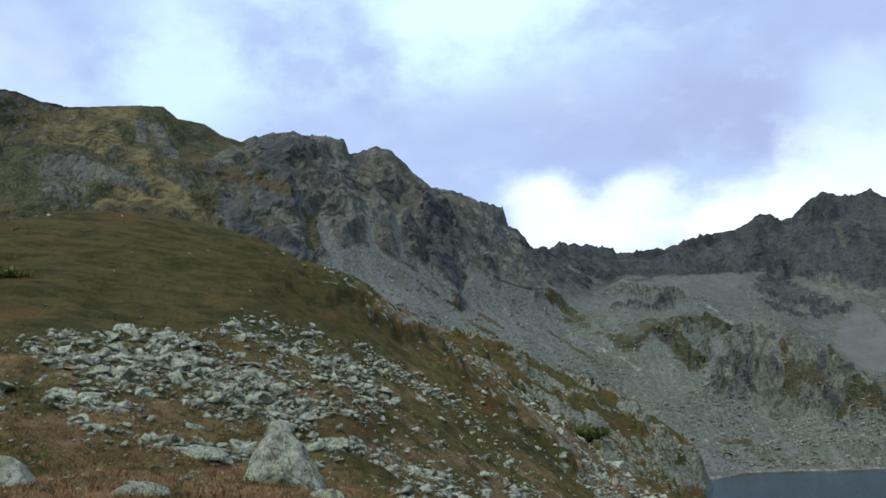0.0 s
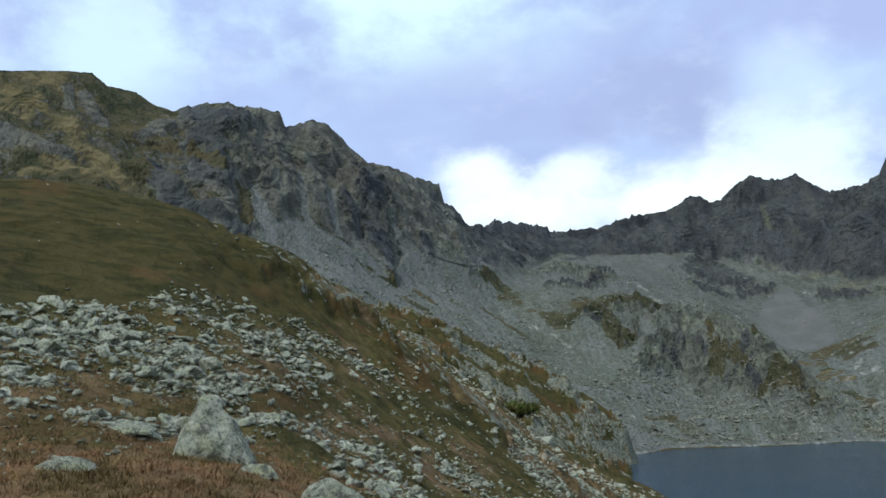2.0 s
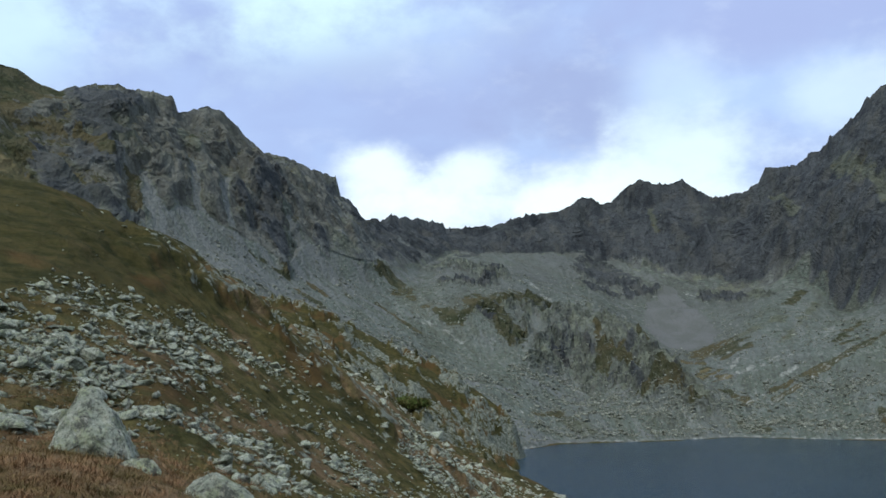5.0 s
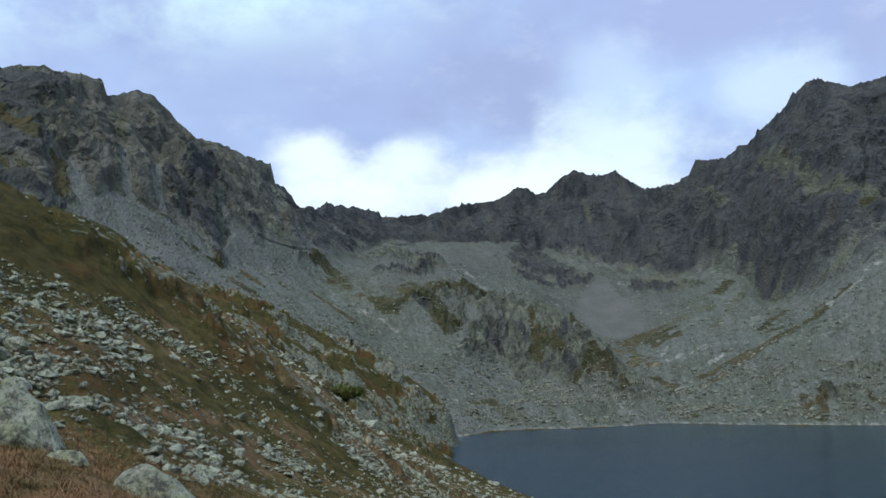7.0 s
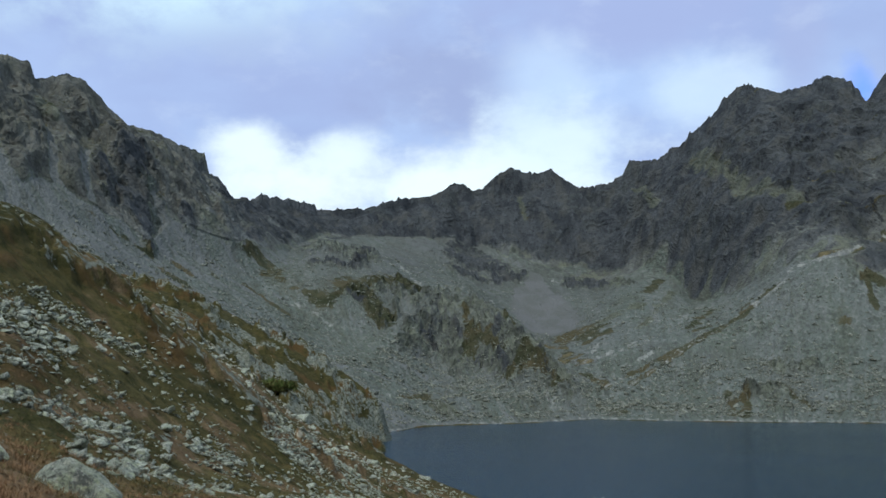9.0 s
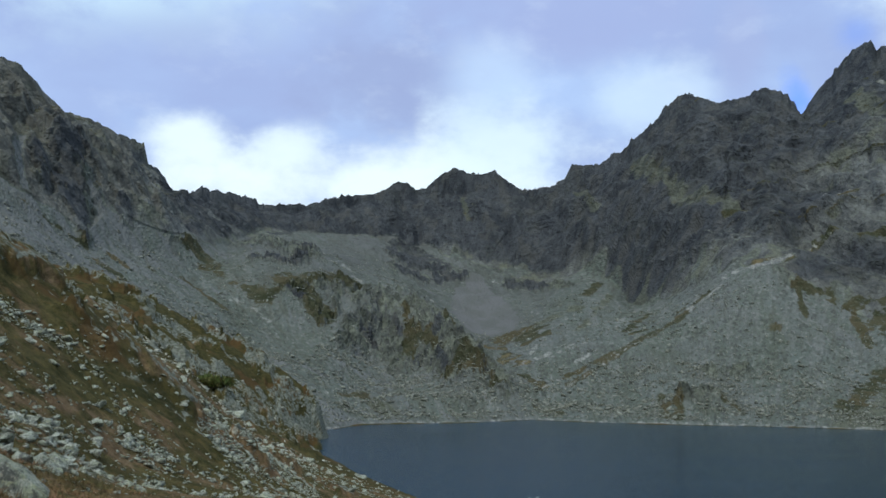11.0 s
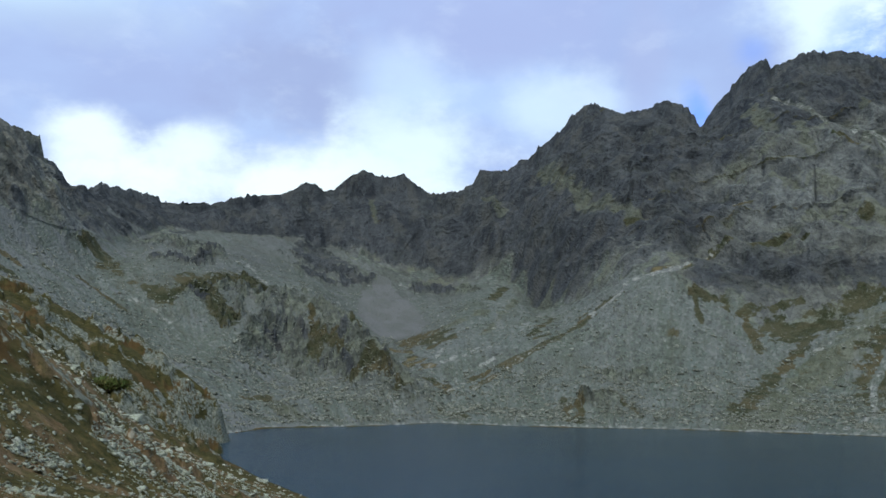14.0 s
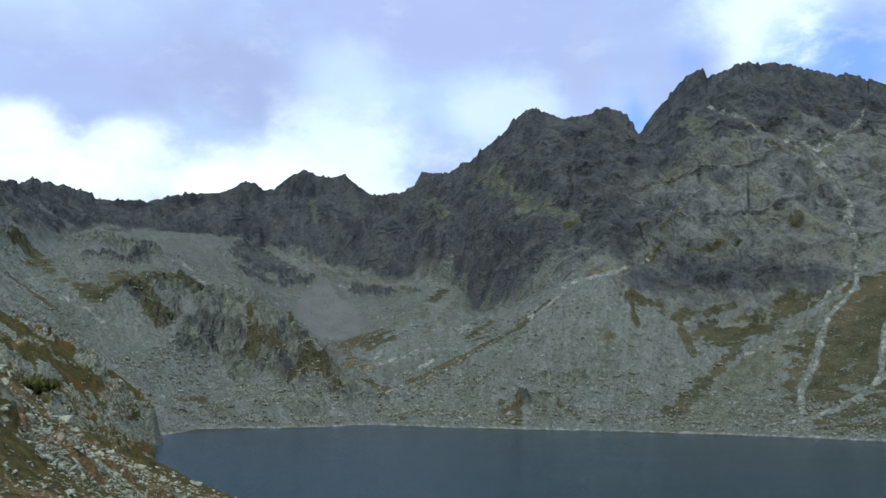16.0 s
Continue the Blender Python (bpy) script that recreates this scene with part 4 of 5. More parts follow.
TURF_BANDS_EAST = [(2.8, 116, 540, 4, 124, 526, 3), (6.5, 255, 964, 108, 288, 1036, 126), (2.3, 322, 761, 103, 265,
    724, 68, 210, 673, 47, 150, 623, 23), (2.2, 283, 736, 79, 224, 709, 57), (4.1, 226, 727, 60, 273, 808, 79),
    (6.3, 596, 832, 277, 605, 813, 265), (4.7, 553, 740, 180, 556, 733, 176), (2.9, 471, 825, 195, 483, 816, 199),
    (3.6, 421, 781, 146, 441, 781, 153), (2.3, 451, 762, 145, 498, 746, 159), (3.9, 377, 872, 184, 388, 857, 185),
    (5.4, 375, 724, 101, 396, 714, 91, 404, 697, 79)]
TURF_BANDS_EAST_1 = [(3.7, 404, 697, 79, 393, 666, 62, 381, 634, 49), (5.0, 407, 701, 83, 432, 694, 87, 454, 692,
    94), (10.6, 421, 682, 73, 424, 659, 63, 452, 668, 73, 464, 659, 73), (10.1, 484, 671, 91, 506, 665, 98), (2.9,
    371, 720, 99, 353, 675, 73), (5.6, 449, 670, 73, 406, 622, 49, 368, 592, 31, 290, 510, 9), (3.5, 318, 653, 62,
    320, 650, 61), (23.7, 540, 635, 107, 473, 583, 62, 416, 529, 23), (18.3, 533, 611, 96, 452, 535, 34), (10.5,
    361, 460, 6, 431, 494, 20)]
TURF_BANDS_EAST_2 = [(7.7, 361, 447, 5, 388, 443, 7), (2.7, 455, 762, 148, 498, 746, 159), (3.1, 199, 567, 13, 182,
    510, 4), (3.3, 200, 542, 9, 185, 497, 2), (4.3, 235, 573, 18, 223, 524, 8), (2.4, 227, 523, 8, 226, 508, 5),
    (2.2, 291, 736, 83, 222, 682, 50, 183, 650, 35), (2.0, 304, 754, 93, 226, 686, 52, 156, 615, 21), (2.0, 291,
    761, 86, 209, 672, 46, 148, 603, 18), (3.9, 149, 763, 49, 171, 774, 60)]
TURF_BANDS = TURF_BANDS_WEST + TURF_BANDS_NORTH + TURF_BANDS_EAST + TURF_BANDS_EAST_1 + TURF_BANDS_EAST_2
SCREE_TONGUES_WEST = [(3.3, -273, 596, 174, -257, 577, 151), (5.2, -257, 577, 151, -235, 555, 122), (2.6, -262, 657,
    190, -245, 626, 159, -229, 619, 139), (3.4, -255, 717, 205, -243, 672, 176, -226, 645, 146), (3.9, -218, 759,
    174, -196, 734, 142), (7.7, -196, 734, 142, -166, 742, 112), (5.3, -264, 586, 161, -246, 569, 138, -228, 546,
    116), (11.2, -233, 615, 142, -216, 625, 126, -200, 638, 112), (2.9, -264, 660, 194, -247, 628, 162, -229, 619,
    139), (8.4, -205, 742, 154, -182, 741, 126, -158, 750, 109)]
SCREE_TONGUES = SCREE_TONGUES_WEST
GREEN_LEDGES_WEST = [(6.0, -286, 697, 233, -273, 694, 218)]
GREEN_LEDGES_NORTH = [(3.7, 8, 533, 9, 24, 490, 3), (5.6, 155, 1264, 272, 160, 1241, 235)]
GREEN_LEDGES_EAST = [(4.3, 193, 751, 60, 282, 966, 108), (12.3, 374, 1158, 304, 376, 1077, 266, 375, 979, 223),
    (9.8, 375, 979, 223, 387, 882, 196), (7.8, 313, 1218, 275, 323, 1164, 238), (10.9, 570, 959, 342, 561, 903,
    308), (7.2, 582, 882, 309, 566, 831, 261), (7.1, 667, 879, 346, 656, 866, 330), (4.4, 515, 764, 181, 524, 741,
    167, 536, 723, 159), (12.8, 374, 1000, 230, 376, 945, 212), (11.4, 378, 1129, 294, 378, 1054, 259), (14.9, 484,
    636, 79, 394, 584, 32, 286, 482, 4), (5.8, 175, 822, 69, 220, 861, 87)]
GREEN_LEDGES = GREEN_LEDGES_WEST + GREEN_LEDGES_NORTH + GREEN_LEDGES_EAST
PALE_RUNS_WEST = [(3.4, -162, 985, 186, -153, 973, 175)]
PALE_RUNS_NORTH = [(3.4, -13, 946, 136, 11, 842, 103), (2.7, -93, 733, 80, -61, 711, 62), (2.0, 83, 559, 10, 87,
    529, 5, 91, 512, 2), (3.8, 131, 685, 31, 153, 735, 47), (3.5, 81, 959, 102, 139, 1106, 129), (3.1, 85, 949, 98,
    92, 865, 74), (1.8, 86, 549, 9, 89, 516, 2), (1.6, -14, 520, 14, -3, 508, 10), (2.8, 176, 1137, 139, 196, 1113,
    128, 185, 908, 84)]
# some of these runs are sunlit patches, painted as pale ground
PALE_RUNS_EAST = [(1.4, 130, 602, 16, 144, 618, 21), (2.7, 184, 884, 81, 194, 879, 85), (3.5, 142, 691, 36, 164,
    695, 43, 185, 706, 49), (1.7, 293, 867, 86, 186, 676, 43, 140, 627, 23), (1.6, 411, 817, 171, 466, 832, 196,
    491, 814, 203), (2.8, 334, 779, 112, 310, 749, 95, 284, 738, 80), (2.6, 339, 775, 116, 370, 757, 126, 388, 763,
    129), (4.6, 228, 755, 65, 294, 908, 89), (1.2, 312, 754, 97, 236, 696, 55, 160, 620, 23), (1.2, 297, 756, 89,
    217, 678, 49, 152, 609, 20)]
PALE_RUNS_EAST_1 = [(1.2, 285, 766, 82, 201, 666, 43, 144, 596, 16), (3.8, 148, 690, 38, 167, 695, 43, 181, 703,
    48), (2.3, 400, 775, 139, 435, 780, 150), (1.5, 397, 774, 138, 429, 781, 148)]
PALE_RUNS = PALE_RUNS_WEST + PALE_RUNS_NORTH + PALE_RUNS_EAST + PALE_RUNS_EAST_1
KNOLLS_NORTH = [(22.2, 28, 771, 80, 49, 757, 74, 76, 712, 57, 93, 663, 34, 97, 601, 16)]
KNOLLS = KNOLLS_NORTH
MOUNDS_NORTH = [(10.1, 10, 528, 9, 66, 537, 8)]
MOUNDS_EAST = [(8.2, 200, 542, 9, 225, 529, 9)]
MOUNDS = MOUNDS_NORTH + MOUNDS_EAST
# clefts are cut into the walls, and the shade inside them is painted too
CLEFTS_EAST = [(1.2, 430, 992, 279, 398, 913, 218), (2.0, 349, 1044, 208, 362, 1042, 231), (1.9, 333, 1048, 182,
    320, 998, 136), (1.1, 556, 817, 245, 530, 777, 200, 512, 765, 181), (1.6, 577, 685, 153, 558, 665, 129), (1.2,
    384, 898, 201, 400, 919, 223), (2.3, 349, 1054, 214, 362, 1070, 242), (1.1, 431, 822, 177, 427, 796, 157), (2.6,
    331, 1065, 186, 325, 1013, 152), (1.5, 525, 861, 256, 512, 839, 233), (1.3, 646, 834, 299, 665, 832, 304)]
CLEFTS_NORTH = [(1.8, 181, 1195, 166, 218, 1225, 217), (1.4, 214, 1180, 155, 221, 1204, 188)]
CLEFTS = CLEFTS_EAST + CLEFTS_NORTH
DEBRIS_RUNS_EAST = [(4.2, 598, 954, 367, 614, 857, 306, 634, 819, 281, 628, 782, 248, 613, 737, 207, 577, 685, 153),
    (5.1, 620, 819, 276, 653, 818, 287, 709, 830, 317), (2.5, 747, 864, 357, 709, 830, 317), (2.6, 560, 665, 131,
    542, 644, 111, 495, 622, 82, 443, 572, 44, 413, 549, 25, 365, 484, 9), (2.1, 476, 636, 76, 514, 650, 97, 542,
    656, 115), (2.6, 469, 630, 72, 407, 612, 46), (2.2, 342, 470, 5, 359, 474, 8, 415, 500, 19, 467, 530, 37), (2.3,
    321, 451, 2, 329, 445, 2)]
# the last three: a sunlit patch and ledges, painted in the debris colour
DEBRIS_AND_SUN_EAST = [(1.9, 511, 578, 75, 461, 527, 34), (3.4, 142, 691, 36, 164, 695, 43, 185, 706, 49), (2.0, 331,
    773, 110, 310, 749, 95, 282, 732, 78), (1.9, 339, 770, 115, 368, 755, 124, 386, 761, 128)]
DEBRIS_AND_SUN = DEBRIS_RUNS_EAST + DEBRIS_AND_SUN_EAST
FINE_FANS_NORTH = [(26.5, 147, 1059, 110, 144, 959, 81), (13.1, 156, 1128, 137, 150, 1068, 113), (30.4, 140, 988,
    88, 145, 926, 74)]
FINE_FANS = FINE_FANS_NORTH
BLOCK_BANDS_NEAR = [(1.8, -29.8, 56.8, 35.1, -32.4, 68.1, 36.4, -28.2, 63.3, 33.8), (2.0, -25.6, 52.6, 32.9, -28.0,
    68.2, 33.7), (1.0, -22.3, 42.9, 30.8, -22.5, 45.8, 31.0), (1.0, -22.0, 47.0, 30.8, -22.4, 55.5, 30.5), (1.6,
    -31.7, 78.7, 36.0, -29.0, 84.0, 33.5, -25.1, 92.2, 30.7), (0.7, -15.2, 34.3, 28.5, -16.3, 43.4, 27.7), (1.0,
    -13.7, 37.2, 27.5, -16.3, 55.1, 25.6), (1.9, -17.5, 66.6, 24.7, -15.0, 76.8, 22.9), (1.3, -10.6, 33.1, 26.4,
    -13.1, 67.1, 21.9), (0.9, -20.0, 72.4, 26.6, -18.6, 79.8, 25.6), (3.1, -13.8, 107.0, 21.0, -8.1, 128.5, 15.5),
    (1.7, -18.3, 118.7, 24.8, -14.1, 116.5, 21.6)]
BLOCK_BANDS_NEAR_1 = [(1.7, -31.4, 39.6, 33.7, -26.8, 38.3, 32.7), (1.2, -25.2, 32.7, 31.7, -24.5, 35.1, 31.8),
    (2.0, -30.7, 44.9, 34.2, -28.0, 45.3, 33.0, -23.3, 43.5, 31.4), (3.0, -31.3, 60.5, 35.7, -28.9, 66.0, 34.2,
    -26.4, 66.2, 32.4), (1.8, -29.9, 78.5, 34.2, -25.7, 91.6, 31.0), (0.5, -28.1, 33.9, 32.7, -25.9, 33.2, 32.1),
    (0.6, -23.7, 28.8, 30.8, -22.3, 30.7, 30.5), (0.5, -17.9, 26.5, 29.3, -16.2, 29.1, 28.6), (0.9, -15.4, 34.5,
    28.6, -16.5, 44.3, 27.7), (1.1, -13.6, 36.5, 27.5, -15.2, 50.5, 25.7), (0.3, -20.4, 25.5, 29.9, -20.2, 27.6,
    29.7), (0.7, -22.1, 35.2, 30.9, -20.6, 35.7, 30.2)]
BLOCK_BANDS = BLOCK_BANDS_NEAR + BLOCK_BANDS_NEAR_1
SCARP_BROWS_NEAR = [(1.2, -35.5, 91.0, 40.4, -33.9, 96.5, 39.3), (2.1, -32.6, 102.8, 38.6, -27.9, 105.6, 34.7,
    -24.7, 98.4, 32.3), (2.1, -25.4, 96.3, 32.1, -21.2, 95.8, 28.2, -17.5, 100.2, 25.2)]
SCARP_BROWS = SCARP_BROWS_NEAR
OLIVE_SWARDS_NEAR = [(1.2, -19.2, 40.0, 29.5, -21.8, 56.5, 29.8), (2.9, -46.5, 59.1, 41.0, -39.5, 63.5, 39.9, -34.9,
    67.5, 38.3), (2.0, -44.5, 53.4, 39.0, -39.2, 51.8, 37.0), (0.7, -19.8, 41.7, 29.8, -19.8, 48.3, 29.6), (1.5,
    -34.2, 66.2, 37.7, -35.3, 79.0, 39.1)]
OLIVE_SWARDS = OLIVE_SWARDS_NEAR
CAPE_CRAGS_NEAR = [(2.8, -49.6, 241.6, 33.6, -52.7, 299.3, 33.4), (3.6, -48.2, 295.4, 30.0, -43.0, 328.1, 28.3),
    (2.1, -30.6, 248.6, 18.9, -27.7, 247.9, 17.4), (4.1, -24.1, 341.6, 12.5, -16.9, 326.4, 7.1), (1.7, -32.5, 344.7,
    20.0, -30.2, 342.9, 17.3), (4.8, -30.2, 556.1, 24.1, -14.2, 484.6, 9.5), (1.3, -26.6, 247.9, 15.1, -24.7, 253.0,
    14.0), (2.7, -11.0, 372.5, 10.8, -7.1, 413.5, -1.6), (1.9, -64.4, 346.3, 43.3, -58.7, 346.0, 39.9), (2.1, -57.1,
    364.0, 45.0, -88.0, 611.4, 53.2), (1.9, -81.0, 618.2, 49.4, -45.5, 369.7, 40.4), (2.6, -38.2, 362.5, 32.1,
    -31.2, 375.4, 29.7), (5.2, -21.3, 348.6, 7.8, -13.1, 364.6, 3.3)]
CAPE_CRAGS_NEAR_1 = [(4.3, -13.2, 368.8, 9.8, -6.6, 381.0, -0.3)]
CAPE_CRAGS = CAPE_CRAGS_NEAR + CAPE_CRAGS_NEAR_1
GOLD_SWARDS_NEAR = [(0.7, -21.9, 120.2, 28.5, -37.8, 232.1, 26.9), (0.8, -31.2, 217.4, 21.1, -27.2, 212.9, 17.9),
    (1.0, -23.3, 279.9, 12.2, -16.6, 258.0, 9.6), (1.3, -16.0, 247.2, 8.9, -4.2, 239.7, 3.6), (2.0, -55.4, 339.6,
    36.5, -47.7, 346.7, 35.4), (0.9, -33.7, 98.3, 39.9, -32.0, 104.0, 38.7), (0.7, -16.8, 41.2, 28.5, -19.8, 68.7,
    26.8), (0.6, -25.5, 62.9, 31.9, -25.0, 67.5, 31.1), (0.7, -34.4, 96.4, 40.6, -31.9, 104.4, 38.9), (0.4, -42.7,
    91.3, 45.7, -37.7, 93.4, 43.0)]
GOLD_SWARDS = GOLD_SWARDS_NEAR
PALE_GROUND_NEAR = [(0.7, -46.7, 227.9, 32.3, -41.7, 216.9, 29.4, -38.6, 219.5, 27.9), (0.4, -33.5, 205.8, 24.2,
    -18.2, 126.3, 24.0), (0.6, -34.7, 243.7, 21.5, -34.1, 247.1, 20.4), (0.5, -13.8, 116.5, 21.5, -13.7, 212.2,
    9.6), (0.2, -38.9, 88.8, 44.4, -37.9, 94.9, 43.0)]
PALE_GROUND = PALE_GROUND_NEAR
CONES = [(146, 1015, 60, 14)]   # smooth fans of fine debris: x, y, reach, rise
# Bands of fallen blocks on the near hillside. Strip along the path: pale ground, with sunlight painted in.
PATH_STRIP = [(-50, 245, -44, 234, 5), (-44, 234, -34, 224, 7), (-34, 224, -25, 226, 7), (-25, 226, -13, 219, 6),
              (-23, 285, -15, 304, 2)]
# ---- end of landform ----

GRID, MARKS, MOSS_AND_SHADE, COVER, AREA, LITTER, ZONE = landform()


def sheet(name, r0, r1, c0, c1, mat, parent=None, label="", smooth=True):
    """A piece of the landform as one mesh: rows r0..r1, columns c0..c1."""
    pts = GRID[r0:r1 + 1, c0:c1 + 1]
    rows, cols = pts.shape[:2]
    mesh = bpy.data.meshes.new(name)
    k = np.arange(rows * cols).reshape(rows, cols)
    quads = np.stack([k[:-1, :-1], k[:-1, 1:], k[1:, 1:], k[1:, :-1]], -1).reshape(-1, 4)[:, ::-1]
    mesh.vertices.add(rows * cols)
    mesh.vertices.foreach_set("co", pts.reshape(-1).astype(np.float32))
    mesh.loops.add(quads.size)
    mesh.loops.foreach_set("vertex_index", quads.reshape(-1).astype(np.int32))
    mesh.polygons.add(len(quads))
    mesh.polygons.foreach_set("loop_start", np.arange(0, quads.size, 4, dtype=np.int32))
    mesh.polygons.foreach_set("use_smooth", np.full(len(quads), smooth, dtype=bool))
    layer = mesh.attributes.new("cover", "FLOAT_COLOR", "POINT")
    rgba = np.ones((rows * cols, 4), dtype=np.float32)
    rgba[:] = COVER[r0:r1 + 1, c0:c1 + 1].reshape(-1, 4)
    layer.data.foreach_set("color", rgba.reshape(-1))
    moss_and_shade = mesh.attributes.new("moss_and_shade", "FLOAT_VECTOR", "POINT")
    moss_and_shade.data.foreach_set("vector", MOSS_AND_SHADE[r0:r1 + 1, c0:c1 + 1].reshape(-1).astype(np.float32))
    mesh.update(calc_edges=True)
    mesh.materials.append(mat)
    ob = new(name, mesh)
    if parent:
        ob.parent = parent
    if label:
        ob["label"] = label
    return ob


def column(bearing):
    return int(np.searchsorted(BEARINGS, bearing))


LAST = len(BEARINGS) - 1
ground = tagged(sheet("ground", 0, MARKS[10], 0, LAST, GROUND), "grassy alpine hillside with scattered granite blocks above the tarn",
                "hillside", kind="structure")
for label, c0, c1 in (("steep grassy shoulder and grey crags with scree gullies", 0, column(-11.2)),
                      ("dark jagged ridge above benches of scree and turf", column(-11.2), column(12.4)),
                      ("tall dark granite peak above a pale talus cone", column(12.4), LAST)):
    mountain = tagged(new("mountain"), label, "mountain", group="peaks round the cirque")
    sheet("scree_slope", MARKS[10], MARKS[14], c0, c1, MOUNTAIN, mountain, "grey-green scree and turf", smooth=False)
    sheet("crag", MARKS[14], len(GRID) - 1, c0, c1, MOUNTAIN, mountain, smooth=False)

lake_mesh = bpy.data.meshes.new("lake")
bm = bmesh.new()
corners = [bm.verts.new((x, y, 0)) for x, y in ((-90, 250), (-10, 120), (300, 20), (800, 100), (800, 700), (40, 720), (-90, 520))]
bm.faces.new(corners)
bm.to_mesh(lake_mesh)
bm.free()
lake_mesh.materials.append(WATER)
tagged(new("lake", lake_mesh), "dark blue rippled mountain lake under the cliffs", "lake", kind="structure")

# ---- rocks, grass and shrubs ----


def part(name, bm, mat, parent=None, label=""):
    mesh = bpy.data.meshes.new(name)
    bm.to_mesh(mesh)
    bm.free()
    mesh.materials.append(mat)
    ob = new(name, mesh)
    if parent:
        ob.parent = parent
    if label:
        ob["label"] = label
    return ob


def block(seed, points=13, flat=0.62, square=0.35):
    """An angular block of stone about one metre across, as a bmesh that stands on z = 0 with its foot sunk a little."""
    rng = random.Random(seed)
    bm = bmesh.new()
    size = (1.0, rng.uniform(0.6, 0.95), rng.uniform(0.75, 1.25) * flat)
    for k in range(points):
        v = Vector((rng.gauss(0, 1), rng.gauss(0, 1), rng.gauss(0, 1))).normalized()
        big = max(abs(c) for c in v)
        v = v.lerp(v / big * 0.8, square) * rng.uniform(0.82, 1.0)
        bm.verts.new((v.x * size[0] * 0.5, v.y * size[1] * 0.5, v.z * size[2] * 0.5))
    made = bmesh.ops.convex_hull(bm, input=list(bm.verts))
    bmesh.ops.delete(bm, geom=[g for g in made["geom_interior"] if isinstance(g, bmesh.types.BMVert)], context="VERTS")
    lift = -min(v.co.z for v in bm.verts) - 0.12 * size[2]
    bmesh.ops.translate(bm, verts=list(bm.verts), vec=(0, 0, lift))
    bm.normal_update()
    return bm


def arrays(bm):
    bmesh.ops.triangulate(bm, faces=list(bm.faces))
    bm.verts.index_update()
    co = np.array([v.co[:] for v in bm.verts])
    tri = np.array([[v.index for v in f.verts] for f in bm.faces])
    bm.free()
    return co, tri


SHAPES = [arrays(block(100 + k, 9 + k % 4, 0.22 + 0.05 * (k % 6), 0.5 + 0.1 * (k % 5))) for k in range(26)]
luck = np.random.default_rng(7)


def scatter(weight, count):
    """Points spread over the landform by a weight for each grid cell; returns places."""
    w = (weight * AREA)[:-1, :-1].ravel()
    cells = luck.choice(len(w), count, p=w / w.sum())
    row, col = np.divmod(cells, GRID.shape[1] - 1)
    u, v = luck.random(count)[:, None], luck.random(count)[:, None]
    return (GRID[row, col] * (1 - u) * (1 - v) + GRID[row + 1, col] * u * (1 - v)
            + GRID[row, col + 1] * (1 - u) * v + GRID[row + 1, col + 1] * u * v)


def turned(count, lean):
    """Random rotations: any heading, leaning a little."""
    a = luck.random(count) * 2 * math.pi
    tx, ty = luck.normal(0, lean, count), luck.normal(0, lean, count)
    out = np.empty((count, 3, 3))
    for k in range(count):
        out[k] = np.array(Euler((tx[k], ty[k], a[k])).to_matrix())
    return out


def mesh_of(name, co, tri, mat):
    mesh = bpy.data.meshes.new(name)
    mesh.vertices.add(len(co))
    mesh.vertices.foreach_set("co", co.astype(np.float32).ravel())
    mesh.loops.add(tri.size)
    mesh.loops.foreach_set("vertex_index", tri.astype(np.int32).ravel())
    mesh.polygons.add(len(tri))
    mesh.polygons.foreach_set("loop_start", np.arange(0, tri.size, 3, dtype=np.int32))
    mesh.update(calc_edges=True)
    mesh.materials.append(mat)
    return mesh


def litter_of(name, places, sizes, label, mat, lean=0.4):
    """Many stones as one object of kind stuff."""
    turn = turned(len(places), lean)
    cos, tris, base = [], [], 0
    for k, p in enumerate(places):
        co, tri = SHAPES[int(luck.integers(len(SHAPES)))]
        cos.append((co * sizes[k]) @ turn[k].T + p)
        tris.append(tri + base)
        base += len(co)
    ob = new(name, mesh_of(name, np.concatenate(cos), np.concatenate(tris), mat))
    return tagged(ob, label, "stones", kind="stuff")


BLOCKS = []
for k in range(14):
    bm = block(300 + k, 11 + k % 3, 0.26 + 0.06 * (k % 5), 0.5 + 0.12 * (k % 4))
    bmesh.ops.bevel(bm, geom=list(bm.edges), offset=0.02, segments=1, affect="EDGES", clamp_overlap=True)
    for turn in range(2):
        bmesh.ops.triangulate(bm, faces=list(bm.faces))
        bmesh.ops.subdivide_edges(bm, edges=[e for e in bm.edges if e.calc_length() > 0.2], cuts=1)
    bmesh.ops.triangulate(bm, faces=list(bm.faces))
    bm.normal_update()
    for v in bm.verts:
        q = v.co * 4.0 + Vector((k * 3.7, 0, 0))
        v.co += v.normal * 0.03 * (noise.fractal(q, 0.9, 2.1, 3) + 0.9 * (0.4 - abs(noise.noise(q * 0.8))))
    mesh = bpy.data.meshes.new("boulder")
    bm.to_mesh(mesh)
    bm.free()
    mesh.materials.append(BOULDER)
    BLOCKS.append(mesh)


